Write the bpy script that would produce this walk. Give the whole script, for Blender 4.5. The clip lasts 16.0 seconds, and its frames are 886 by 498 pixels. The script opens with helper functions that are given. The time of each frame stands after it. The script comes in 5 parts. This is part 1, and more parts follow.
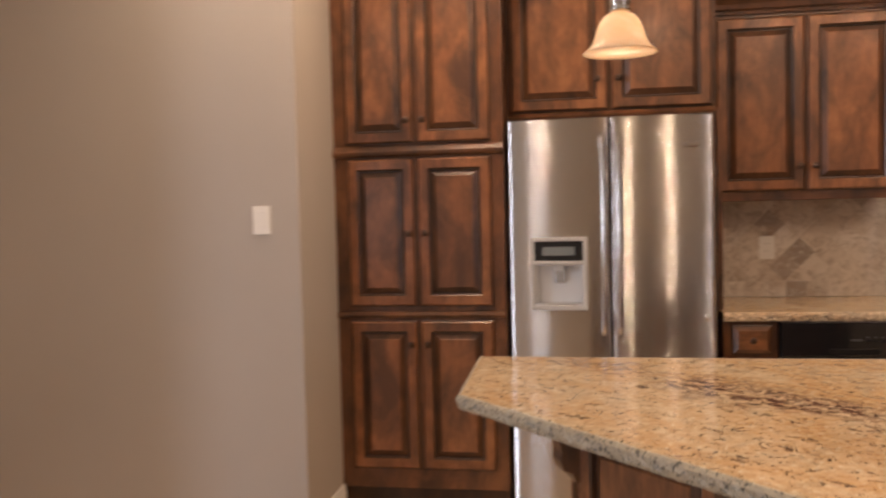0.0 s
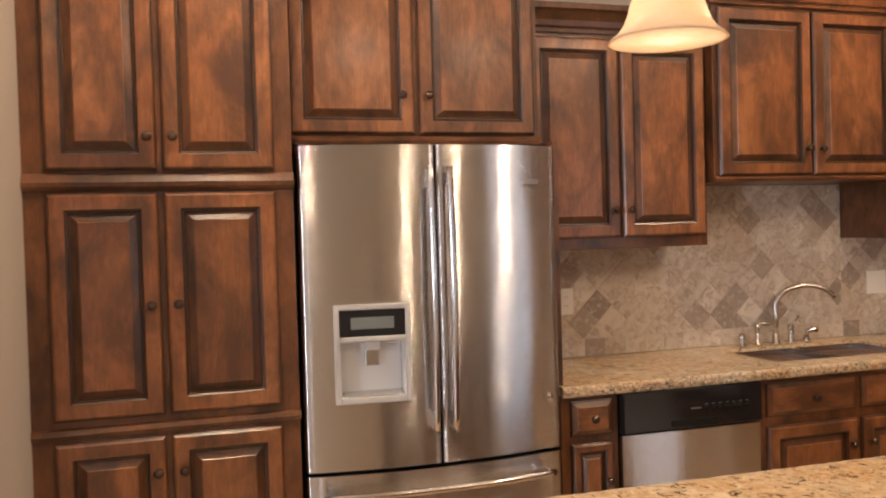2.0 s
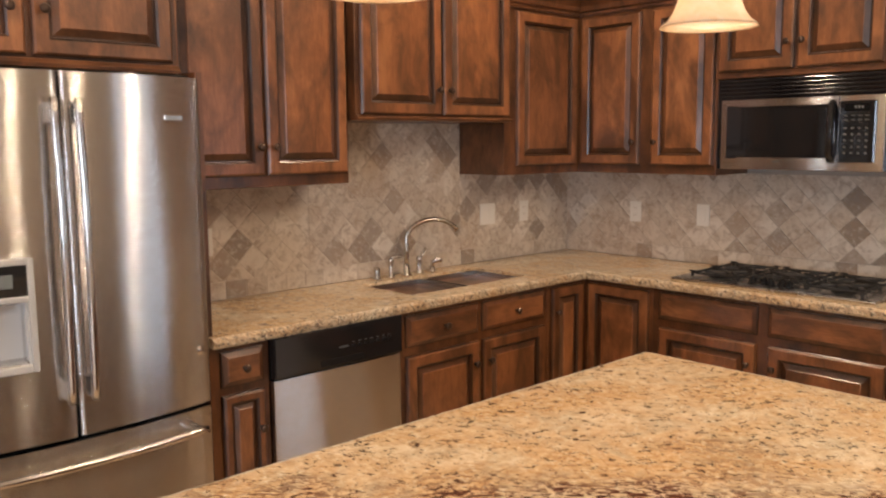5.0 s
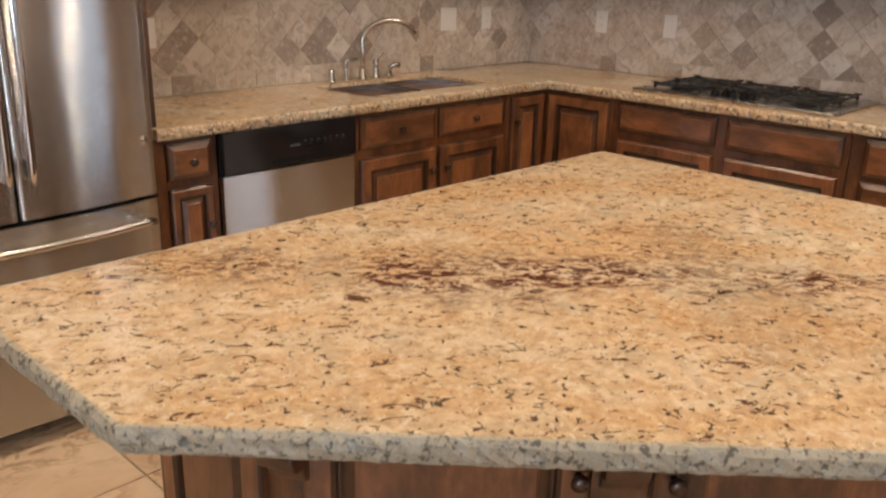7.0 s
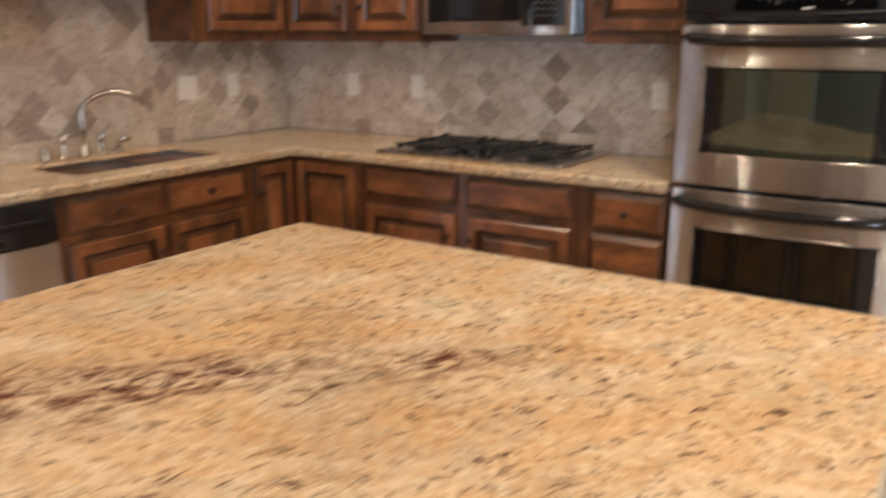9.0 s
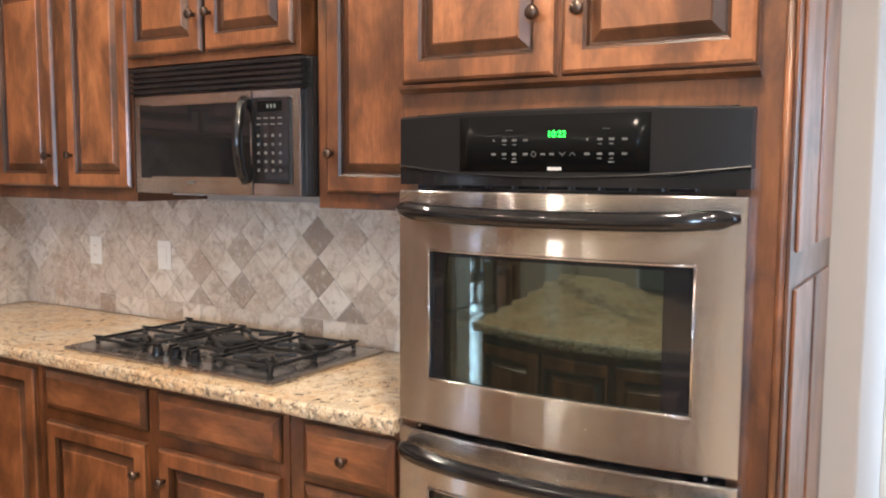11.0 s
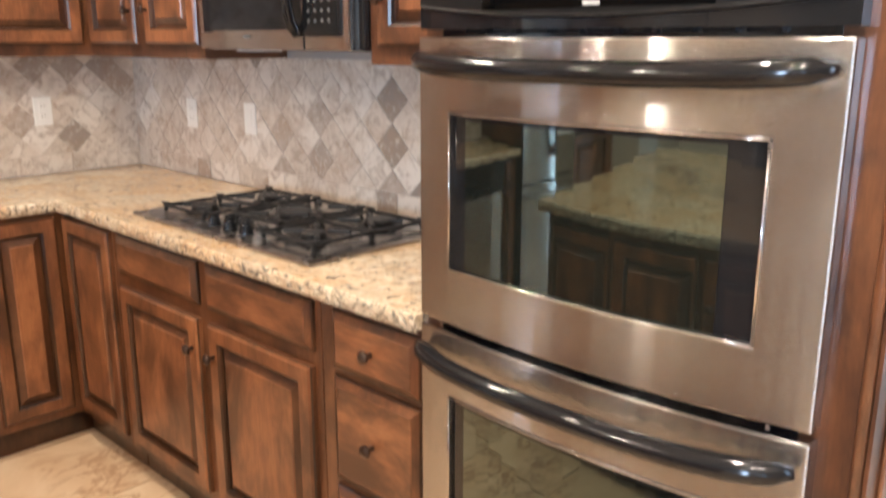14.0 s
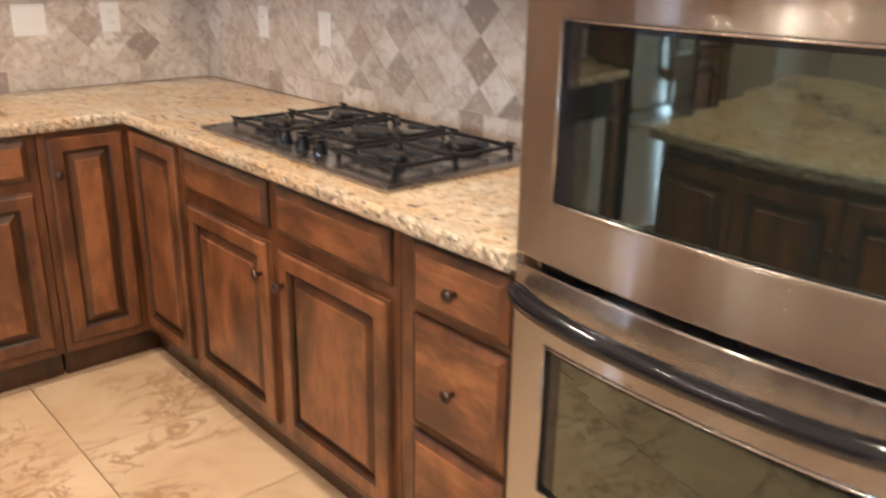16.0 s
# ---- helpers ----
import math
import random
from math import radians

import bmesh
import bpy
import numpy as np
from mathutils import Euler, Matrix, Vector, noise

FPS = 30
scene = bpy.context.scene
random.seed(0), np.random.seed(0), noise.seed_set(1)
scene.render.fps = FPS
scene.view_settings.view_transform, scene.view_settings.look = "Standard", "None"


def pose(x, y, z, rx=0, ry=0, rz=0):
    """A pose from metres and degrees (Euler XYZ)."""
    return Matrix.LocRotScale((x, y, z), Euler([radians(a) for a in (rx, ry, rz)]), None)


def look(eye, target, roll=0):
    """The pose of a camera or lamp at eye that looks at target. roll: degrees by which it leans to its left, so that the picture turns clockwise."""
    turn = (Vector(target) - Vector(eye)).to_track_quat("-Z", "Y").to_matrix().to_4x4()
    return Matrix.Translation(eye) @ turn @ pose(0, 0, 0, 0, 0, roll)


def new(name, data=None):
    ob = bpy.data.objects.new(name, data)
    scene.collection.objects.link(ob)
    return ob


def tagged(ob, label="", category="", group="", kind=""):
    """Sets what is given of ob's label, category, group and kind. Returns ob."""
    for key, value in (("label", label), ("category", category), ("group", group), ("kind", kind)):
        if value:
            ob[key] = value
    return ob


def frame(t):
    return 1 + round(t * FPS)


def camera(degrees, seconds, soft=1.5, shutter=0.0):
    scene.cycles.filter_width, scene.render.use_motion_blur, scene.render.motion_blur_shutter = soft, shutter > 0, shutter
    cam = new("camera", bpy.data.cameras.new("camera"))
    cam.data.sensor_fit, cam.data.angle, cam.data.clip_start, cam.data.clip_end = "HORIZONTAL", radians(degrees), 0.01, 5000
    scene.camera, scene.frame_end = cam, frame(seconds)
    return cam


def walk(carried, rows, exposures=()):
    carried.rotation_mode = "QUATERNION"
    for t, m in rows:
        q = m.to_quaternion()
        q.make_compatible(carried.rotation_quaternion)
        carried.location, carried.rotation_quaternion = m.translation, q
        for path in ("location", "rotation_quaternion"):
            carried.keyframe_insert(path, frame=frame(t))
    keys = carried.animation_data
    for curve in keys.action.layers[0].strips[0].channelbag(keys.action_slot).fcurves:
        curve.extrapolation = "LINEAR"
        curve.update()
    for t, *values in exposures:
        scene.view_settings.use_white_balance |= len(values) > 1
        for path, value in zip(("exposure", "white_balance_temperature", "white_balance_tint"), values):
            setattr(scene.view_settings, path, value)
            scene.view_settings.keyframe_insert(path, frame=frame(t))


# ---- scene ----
cam = camera(55.5, 16.0, 2.0, 0.5)
PATH = [
    (0, (0.083, 0.188, 1.404), (-0.246, 2.158, 1.306), -1.4),
    (0.5, (-0.097, 0.535, 1.417), (-0.101, 2.534, 1.336), -1.6),
    (1, (-0.238, 0.843, 1.437), (-0.067, 2.836, 1.401), -0.9),
    (1.5, (-0.451, 1.05, 1.474), (-0.045, 3.008, 1.446), -1.3),
    (2, (-0.59, 1.245, 1.497), (-0.009, 3.158, 1.45), -1.6),
    (2.5, (-0.646, 1.403, 1.545), (0.042, 3.28, 1.486), -1.0),
    (3, (-0.705, 1.454, 1.567), (0.092, 3.287, 1.49), -0.3),
    (3.5, (-0.731, 1.462, 1.576), (0.199, 3.229, 1.46), 0.2),
    (4, (-0.699, 1.448, 1.575), (0.437, 3.088, 1.431), 0.2),
    (4.1, (-0.686, 1.451, 1.58), (0.487, 3.064, 1.43), 0.4),
    (4.2, (-0.688, 1.443, 1.59), (0.524, 3.026, 1.432), 0.4),
    (6.3, (-0.605, 1.452, 1.496), (0.8, 2.798, 1.034), 1.2),
    (6.5, (-0.608, 1.453, 1.482), (0.786, 2.789, 0.958), 1.3),
    (7, (-0.617, 1.453, 1.45), (0.75, 2.765, 0.808), 1.5),
    (7.5, (-0.618, 1.451, 1.435), (0.731, 2.743, 0.719), 1.4),
    (8, (-0.621, 1.444, 1.438), (0.737, 2.721, 0.713), 0.6),
    (8.5, (-0.508, 1.388, 1.44), (0.94, 2.597, 0.778), -0.3),
    (9, (-0.199, 1.249, 1.449), (1.427, 2.301, 0.947), 0.0),
    (9.5, (0.125, 1.202, 1.433), (1.867, 2.118, 1.077), -0.2),
    (10, (0.497, 1.182, 1.5), (2.283, 2.036, 1.22), -0.4),
    (10.2, (0.632, 1.151, 1.504), (2.418, 2.015, 1.247), -0.4),
    (12.3, (1.593, 1.044, 1.536), (3.083, 2.367, 1.361), 0.2),
    (12.5, (1.605, 1.035, 1.534), (3.079, 2.374, 1.349), -0.1),
    (13, (1.613, 1.027, 1.533), (3.061, 2.391, 1.331), -0.1),
    (13.5, (1.615, 1.023, 1.506), (3.041, 2.396, 1.217), -0.0),
    (14, (1.62, 1.019, 1.466), (3.014, 2.368, 0.98), 0.0),
    (14.5, (1.622, 1.011, 1.432), (2.983, 2.325, 0.783), 0.1),
    (15, (1.629, 1.013, 1.415), (2.966, 2.307, 0.681), 0.2),
    (15.5, (1.643, 1.04, 1.422), (2.959, 2.353, 0.685), 0.4),
    (16, (1.717, 1.201, 1.426), (2.966, 2.616, 0.764), 0.8),
]
EXPOSURES = [(0, -0.26, 6400, 19), (1.0, -0.20, 6350, 17), (1.5, -0.1, 6350, 16), (2.5, 0.17, 6200, 16), (3.5, 0.26, 6250, 15), (4.1, 0.17, 6200, 14), (7, 0.0, 5700, 9), (8.5, 0.02, 5750, 10), (9.2, 0.04, 5600, 9), (10, 0.42, 5150, 6), (12.5, 1.16, 5150, 7), (14.0, 1.06, 5150, 7), (16, 0.88, 5350, 9)]
walk(cam, [(t, look(eye, target, roll)) for t, eye, target, roll in PATH], EXPOSURES)

# ---- world and large lights ----
ROOM_W, ROOM_S, CEIL = -6.5, -3.2, 2.95
world = bpy.data.worlds.new("sky")
scene.world = world
world.use_nodes = True
wn = world.node_tree.nodes
sky = wn.new("ShaderNodeTexSky")
sky.sky_type, sky.sun_disc = "NISHITA", False
sky.sun_elevation, sky.sun_rotation = radians(40), radians(200)
world.node_tree.links.new(sky.outputs[0], wn["Background"].inputs[0])
wn["Background"].inputs[1].default_value = 0.1


def lamp(name, kind, m, energy, color, size=0.1, size_y=None):
    d = bpy.data.lights.new(name, kind)
    d.energy, d.color = energy, color
    if kind == "AREA":
        d.size = size
        d.shape = "DISK"
        if size_y:
            d.shape, d.size_y = "RECTANGLE", size_y
    else:
        d.shadow_soft_size = size
    ob = new(name, d)
    ob.matrix_world = m
    return ob


DAY = (0.80, 0.90, 1.0)
WARM = (1.0, 0.74, 0.48)
# daylight at the window openings, a hall fill, warm recessed lights overhead
lamp("window_light_west", "AREA", look((ROOM_W + 0.02, -1.6, 1.45), (0, -0.5, 1.45)), 165, DAY, 1.1, 1.7)
lamp("window_light_south", "AREA", look((-2.65, ROOM_S + 0.02, 1.4), (-2.65, 0, 1.4)), 9, DAY, 0.8, 1.2)
# east lamp is an added fill for cool light from the south-east
lamp("window_fill_east", "AREA", look((4.41, -1.75, 1.6), (0, -0.6, 1.2)), 18, DAY, 1.6, 1.5)
# cool fill added free in the hall, with no opening behind it
lamp("hall_fill_light", "AREA", look((4.95, -1.0, 1.6), (4.95, 1.2, 1.2)), 75, DAY, 0.8, 1.6)
CANS = [(-0.45, 3.2, 24), (0.75, 3.3, 8), (2.12, 3.60, 21), (2.2, 1.65, 30), (-1.5, 0.5, 12), (0.72, 0.5, 26), (1.7, 0.5, 26), (-1.35, 3.0, 8)]
for cx, cy, watts in CANS:
    lamp("can_light", "AREA", look((cx, cy, CEIL - 0.012), (cx, cy, 0)), watts, WARM, 0.10)
PENDANTS = [(0.187, 2.483), (0.95, 2.353)]
for cx, cy in PENDANTS:
    lamp("pendant_light", "POINT", pose(cx, cy, 1.84), 1.3, (1.0, 0.80, 0.58), 0.03)


# ---- materials ----
def mat(name, rough=0.5, metal=0.0, color=(0.5, 0.5, 0.5)):
    m = bpy.data.materials.new(name)
    m.use_nodes = True
    b = m.node_tree.nodes["Principled BSDF"]
    b.inputs["Base Color"].default_value = (*color, 1)
    b.inputs["Roughness"].default_value = rough
    b.inputs["Metallic"].default_value = metal
    return m


class G:
    """Short names for node building."""

    def __init__(self, m):
        self.t, self.n, self.b = m.node_tree, m.node_tree.nodes, m.node_tree.nodes["Principled BSDF"]

    def link(self, a, b):
        self.t.links.new(a, b)

    def coord(self, scale=(1, 1, 1), rot=(0, 0, 0), world_space=False, shift=True):
        tc = self.n.new("ShaderNodeTexCoord")
        mp = self.n.new("ShaderNodeMapping")
        mp.inputs["Scale"].default_value = scale
        mp.inputs["Rotation"].default_value = rot
        if world_space:
            g = self.n.new("ShaderNodeNewGeometry")
            self.link(g.outputs["Position"], mp.inputs[0])
        else:
            self.link(tc.outputs["Object"], mp.inputs[0])
            if shift:
                oi = self.n.new("ShaderNodeObjectInfo")
                mu = self.n.new("ShaderNodeMath")
                mu.operation = "MULTIPLY"
                mu.inputs[1].default_value = 37.0
                self.link(oi.outputs["Random"], mu.inputs[0])
                self.link(mu.outputs[0], mp.inputs["Location"])
        return mp.outputs[0]

    def along(self, scale, angle, place=(0, 0, 0)):
        """World position turned so that x runs along angle, then divided by scale."""
        mp = self.n.new("ShaderNodeMapping")
        mp.vector_type = "TEXTURE"
        mp.inputs["Location"].default_value, mp.inputs["Rotation"].default_value, mp.inputs["Scale"].default_value = place, (0, 0, angle), scale
        self.link(self.n.new("ShaderNodeNewGeometry").outputs["Position"], mp.inputs[0])
        return mp.outputs[0]

    def noise(self, vec, scale, detail=4, rough=0.55, dist=0.0):
        x = self.n.new("ShaderNodeTexNoise")
        x.inputs["Scale"].default_value, x.inputs["Detail"].default_value = scale, detail
        x.inputs["Roughness"].default_value, x.inputs["Distortion"].default_value = rough, dist
        self.link(vec, x.inputs["Vector"])
        return x.outputs["Fac"]

    def voro(self, vec, scale, out="Distance", feature="F1", rnd=1.0):
        x = self.n.new("ShaderNodeTexVoronoi")
        x.feature = feature
        x.inputs["Scale"].default_value = scale
        x.inputs["Randomness"].default_value = rnd
        self.link(vec, x.inputs["Vector"])
        return x.outputs[out]

    def ramp(self, fac, stops):
        r = self.n.new("ShaderNodeValToRGB")
        e = r.color_ramp.elements
        while len(e) < len(stops):
            e.new(0.5)
        for el, (p, c) in zip(e, stops):
            el.position = p
            el.color = (*c, 1) if isinstance(c, tuple) else (c, c, c, 1)
        self.link(fac, r.inputs[0])
        return r.outputs[0]

    def mix(self, fac, a, b, mode="MIX"):
        x = self.n.new("ShaderNodeMix")
        x.data_type, x.blend_type = "RGBA", mode
        for s, v in ((0, fac), (6, a), (7, b)):
            if isinstance(v, (int, float)):
                x.inputs[s].default_value = v
            elif isinstance(v, tuple):
                x.inputs[s].default_value = (*v, 1)
            else:
                self.link(v, x.inputs[s])
        return x.outputs[2]

    def color(self, c):
        self.link(c, self.b.inputs["Base Color"])

    def rough(self, c):
        self.link(c, self.b.inputs["Roughness"])

    def bump(self, h, strength=0.2, dist=0.002):
        x = self.n.new("ShaderNodeBump")
        x.inputs["Strength"].default_value, x.inputs["Distance"].default_value = strength, dist
        self.link(h, x.inputs["Height"])
        self.link(x.outputs[0], self.b.inputs["Normal"])

    def random(self):
        return self.n.new("ShaderNodeObjectInfo").outputs["Random"]


def wood(name, grain, dark=1.0):
    """Stained, glazed alder; grain is the scale along x, y, z (small along the fibre)."""
    m = mat(name, 0.34)
    g = G(m)
    v = g.coord(grain)
    fine = g.noise(v, 26, 5, 0.62, 0.25)
    c = g.ramp(fine, [(0.22, (0.165 * dark, 0.061 * dark, 0.023 * dark)), (0.52, (0.240 * dark, 0.094 * dark, 0.036 * dark)), (0.82, (0.315 * dark, 0.131 * dark, 0.052 * dark))])
    lie = g.coord((1.0, 1.0, 0.50) if grain[0] > 1 else (0.50, 1.0, 1.0))
    light = g.noise(lie, 4.2, 3, 0.55, 0.6)
    c = g.mix(g.ramp(light, [(0.46, 0.0), (0.72, 0.55)]), c, (0.42 * dark, 0.180 * dark, 0.070 * dark))
    # cloudy dark stain and a finer mottle
    big = g.noise(lie, 6.5, 5, 0.62, 0.5)
    c = g.mix(g.ramp(big, [(0.37, 0.86), (0.58, 0.0)]), c, (0.055 * dark, 0.023 * dark, 0.010 * dark))
    mottle = g.noise(lie, 21, 4, 0.6, 0.3)
    c = g.mix(g.ramp(mottle, [(0.36, 0.40), (0.55, 0.0)]), c, (0.085 * dark, 0.032 * dark, 0.014 * dark))
    knots = g.voro(g.coord((1, 1, 0.6)), 4.0)
    c = g.mix(g.ramp(knots, [(0.02, 0.7), (0.09, 0.0)]), c, (0.05, 0.018, 0.008))
    tint = g.ramp(g.random(), [(0.0, 0.84), (1.0, 1.10)])
    c = g.mix(1.0, c, tint, "MULTIPLY")
    g.color(c)
    g.rough(g.ramp(big, [(0.3, 0.42), (0.7, 0.28)]))
    g.bump(fine, 0.10, 0.001)
    g.b.inputs["Coat Weight"].default_value = 0.25
    g.b.inputs["Coat Roughness"].default_value = 0.18
    return m


WOOD = wood("stained_alder_upright", (5, 5, 0.45))
WOOD_H = wood("stained_alder_level", (0.45, 5, 5))
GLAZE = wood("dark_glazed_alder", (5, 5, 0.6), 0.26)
BEVELW = wood("stained_alder_bevel", (5, 5, 0.45), 0.45)
FRAMEW = wood("stained_alder_frame", (5, 5, 0.45), 0.62)


def granite():
    m = mat("golden_granite", 0.08)
    g = G(m)
    v = g.coord(world_space=True)
    warp = g.noise(v, 9, 3, 0.6, 1.2)
    c = g.ramp(g.noise(v, 46, 7, 0.76, 0.5), [(0.30, (0.19, 0.09, 0.045)), (0.41, (0.45, 0.275, 0.135)), (0.55, (0.60, 0.415, 0.225)), (0.68, (0.71, 0.60, 0.43))])
    # pale cream fields between the golden ones
    cream = g.ramp(g.noise(v, 30, 6, 0.72, 0.6), [(0.34, (0.30, 0.22, 0.14)), (0.46, (0.58, 0.47, 0.32)), (0.66, (0.78, 0.70, 0.55))])
    c = g.mix(g.ramp(g.noise(g.along((1.3, 0.7, 1), -0.75), 2.6, 4, 0.6, 0.8), [(0.40, 0.0), (0.60, 0.72)]), c, cream)
    c = g.mix(g.ramp(warp, [(0.50, 0.0), (0.72, 0.5)]), c, (0.40, 0.36, 0.27))
    flakes = g.noise(v, 75, 3, 0.5, 1.0)
    c = g.mix(g.ramp(flakes, [(0.60, 0.0), (0.68, 0.85)]), c, (0.68, 0.60, 0.46))
    spots = g.noise(g.along((1.0, 0.6, 1), -0.7), 30, 5, 0.70, 0.9)
    c = g.mix(g.ramp(spots, [(0.590, 0.0), (0.612, 0.95)]), c, (0.075, 0.038, 0.024))
    gray = g.noise(v, 62, 3, 0.55, 0.7)
    c = g.mix(g.ramp(gray, [(0.635, 0.0), (0.665, 0.9)]), c, (0.045, 0.036, 0.028))
    # rusty brown veining, gathered along one band of the slab
    ln = g.n.new("ShaderNodeVectorMath")
    ln.operation = "LENGTH"
    g.link(g.along((2.4, 0.40, 4), -0.78, (0.58, 2.30, 0.9)), ln.inputs[0])
    lump = g.n.new("ShaderNodeMath")
    lump.operation = "ADD"
    g.link(ln.outputs["Value"], lump.inputs[0])
    g.link(g.noise(v, 4.5, 3), lump.inputs[1])
    near = g.ramp(lump.outputs[0], [(0.62, 1.0), (0.98, 0.0)])
    far = g.ramp(g.noise(g.along((1.2, 0.45, 1), -0.8), 1.7, 2, 0.5, 0.4), [(0.53, 0.0), (0.72, 0.65)])
    band = g.mix(1.0, near, far, "LIGHTEN")
    vein = g.noise(g.along((1.0, 0.5, 1), -0.8), 24, 6, 0.72, 1.2)
    k = g.mix(1.0, g.ramp(band, [(0.36, 0.0), (1.0, 1.0)]), g.ramp(vein, [(0.475, 0.0), (0.53, 1.0)]), "MULTIPLY")
    c = g.mix(k, c, (0.10, 0.036, 0.022))
    g.color(c)
    g.rough(g.ramp(flakes, [(0.3, 0.06), (0.7, 0.13)]))
    g.b.inputs["IOR"].default_value = 1.55
    return m


GRANITE = granite()


def granite_edge(name, grey):
    """The chiselled face, its colour mixed more or less towards grey."""
    m = GRANITE.copy()
    m.name = name
    g = G(m)
    v = g.coord(world_space=True)
    g.bump(g.noise(v, 70, 4, 0.6), 0.55, 0.006)
    c = g.b.inputs["Base Color"].links[0].from_socket
    c = g.mix(grey, c, (0.30, 0.305, 0.255))
    g.color(g.mix(g.ramp(g.noise(v, 95, 4, 0.6), [(0.55, 0.0), (0.62, 0.85)]), c, (0.07, 0.065, 0.05)))
    for l in list(g.b.inputs["Roughness"].links):
        g.t.links.remove(l)
    g.b.inputs["Roughness"].default_value = 0.45
    return m


GRANITE_EDGE = granite_edge("granite_grey_edge", 0.68)
GRANITE_EDGE_GOLD = granite_edge("granite_golden_edge", 0.08)


def travertine(name, stops, scale):
    m = mat(name, 0.55)
    g = G(m)
    v = g.coord()
    base = g.ramp(g.random(), stops)
    cloud = g.noise(v, scale, 5, 0.65, 1.0)
    c = g.mix(g.ramp(cloud, [(0.36, 0.66), (0.54, 0.0)]), base, (0.33, 0.245, 0.175))
    stain = g.noise(g.coord(world_space=True), 5.5, 4, 0.62, 0.8)
    c = g.mix(g.ramp(stain, [(0.50, 0.0), (0.68, 0.50)]), c, (0.40, 0.275, 0.18))
    pale = g.noise(v, scale * 2.3, 4, 0.6, 0.4)
    c = g.mix(g.ramp(pale, [(0.52, 0.0), (0.72, 0.6)]), c, (0.72, 0.66, 0.575))
    pits = g.noise(v, scale * 9, 2, 0.5)
    c = g.mix(g.ramp(pits, [(0.68, 0.0), (0.76, 0.45)]), c, (0.24, 0.18, 0.13))
    g.color(c)
    g.bump(pits, 0.25, 0.002)
    return m


SPLASH = travertine("tumbled_travertine", [(0.0, (0.30, 0.245, 0.20)), (0.08, (0.41, 0.34, 0.28)), (0.15, (0.59, 0.51, 0.42)), (0.65, (0.68, 0.60, 0.505)), (1.0, (0.75, 0.685, 0.60))], 19)
GROUT = mat("sand_grout", 0.9, 0, (0.60, 0.53, 0.44))


def floor_mat():
    m = mat("stone_floor_tile", 0.32)
    g = G(m)
    v = g.coord()
    cloud = g.noise(v, 3.2, 5, 0.6, 0.9)
    c = g.ramp(cloud, [(0.3, (0.50, 0.34, 0.20)), (0.5, (0.60, 0.44, 0.28)), (0.7, (0.68, 0.53, 0.36))])
    tone = g.ramp(g.random(), [(0.0, 0.88), (1.0, 1.06)])
    c = g.mix(1.0, c, tone, "MULTIPLY")
    veins = g.noise(g.coord((1.0, 1.8, 1), (0, 0, 0.6)), 3.4, 6, 0.62, 1.5)
    near = g.ramp(g.noise(v, 2.3, 2), [(0.46, 0.0), (0.60, 1.0)])
    line = g.ramp(veins, [(0.455, 0.0), (0.487, 0.9), (0.50, 0.9), (0.535, 0.0)])
    c = g.mix(g.mix(1.0, near, line, "MULTIPLY"), c, (0.33, 0.20, 0.11))
    g.color(c)
    g.bump(g.noise(v, 26, 4), 0.08, 0.002)
    return m


FLOOR = floor_mat()
FLOOR_GROUT = mat("floor_grout", 0.9, 0, (0.30, 0.21, 0.13))


def hall_mat():
    m = mat("grey_hall_tile", 0.3)
    g = G(m)
    g.color(g.ramp(g.noise(g.coord(), 4, 5), [(0.3, (0.25, 0.19, 0.13)), (0.7, (0.36, 0.28, 0.20))]))
    return m


HALL = hall_mat()


def paint(name, col, rough=0.7):
    m = mat(name, rough, 0, col)
    g = G(m)
    v = g.coord(world_space=True)
    g.color(g.ramp(g.noise(v, 1.2, 3), [(0.3, tuple(0.95 * x for x in col)), (0.7, col)]))
    g.bump(g.noise(v, 160, 3), 0.10, 0.001)
    return m


WALL = paint("greige_wall_paint", (0.45, 0.405, 0.355))
CEILP = paint("ceiling_paint", (0.72, 0.69, 0.64))
TRIM = paint("white_trim_paint", (0.78, 0.76, 0.72), 0.4)


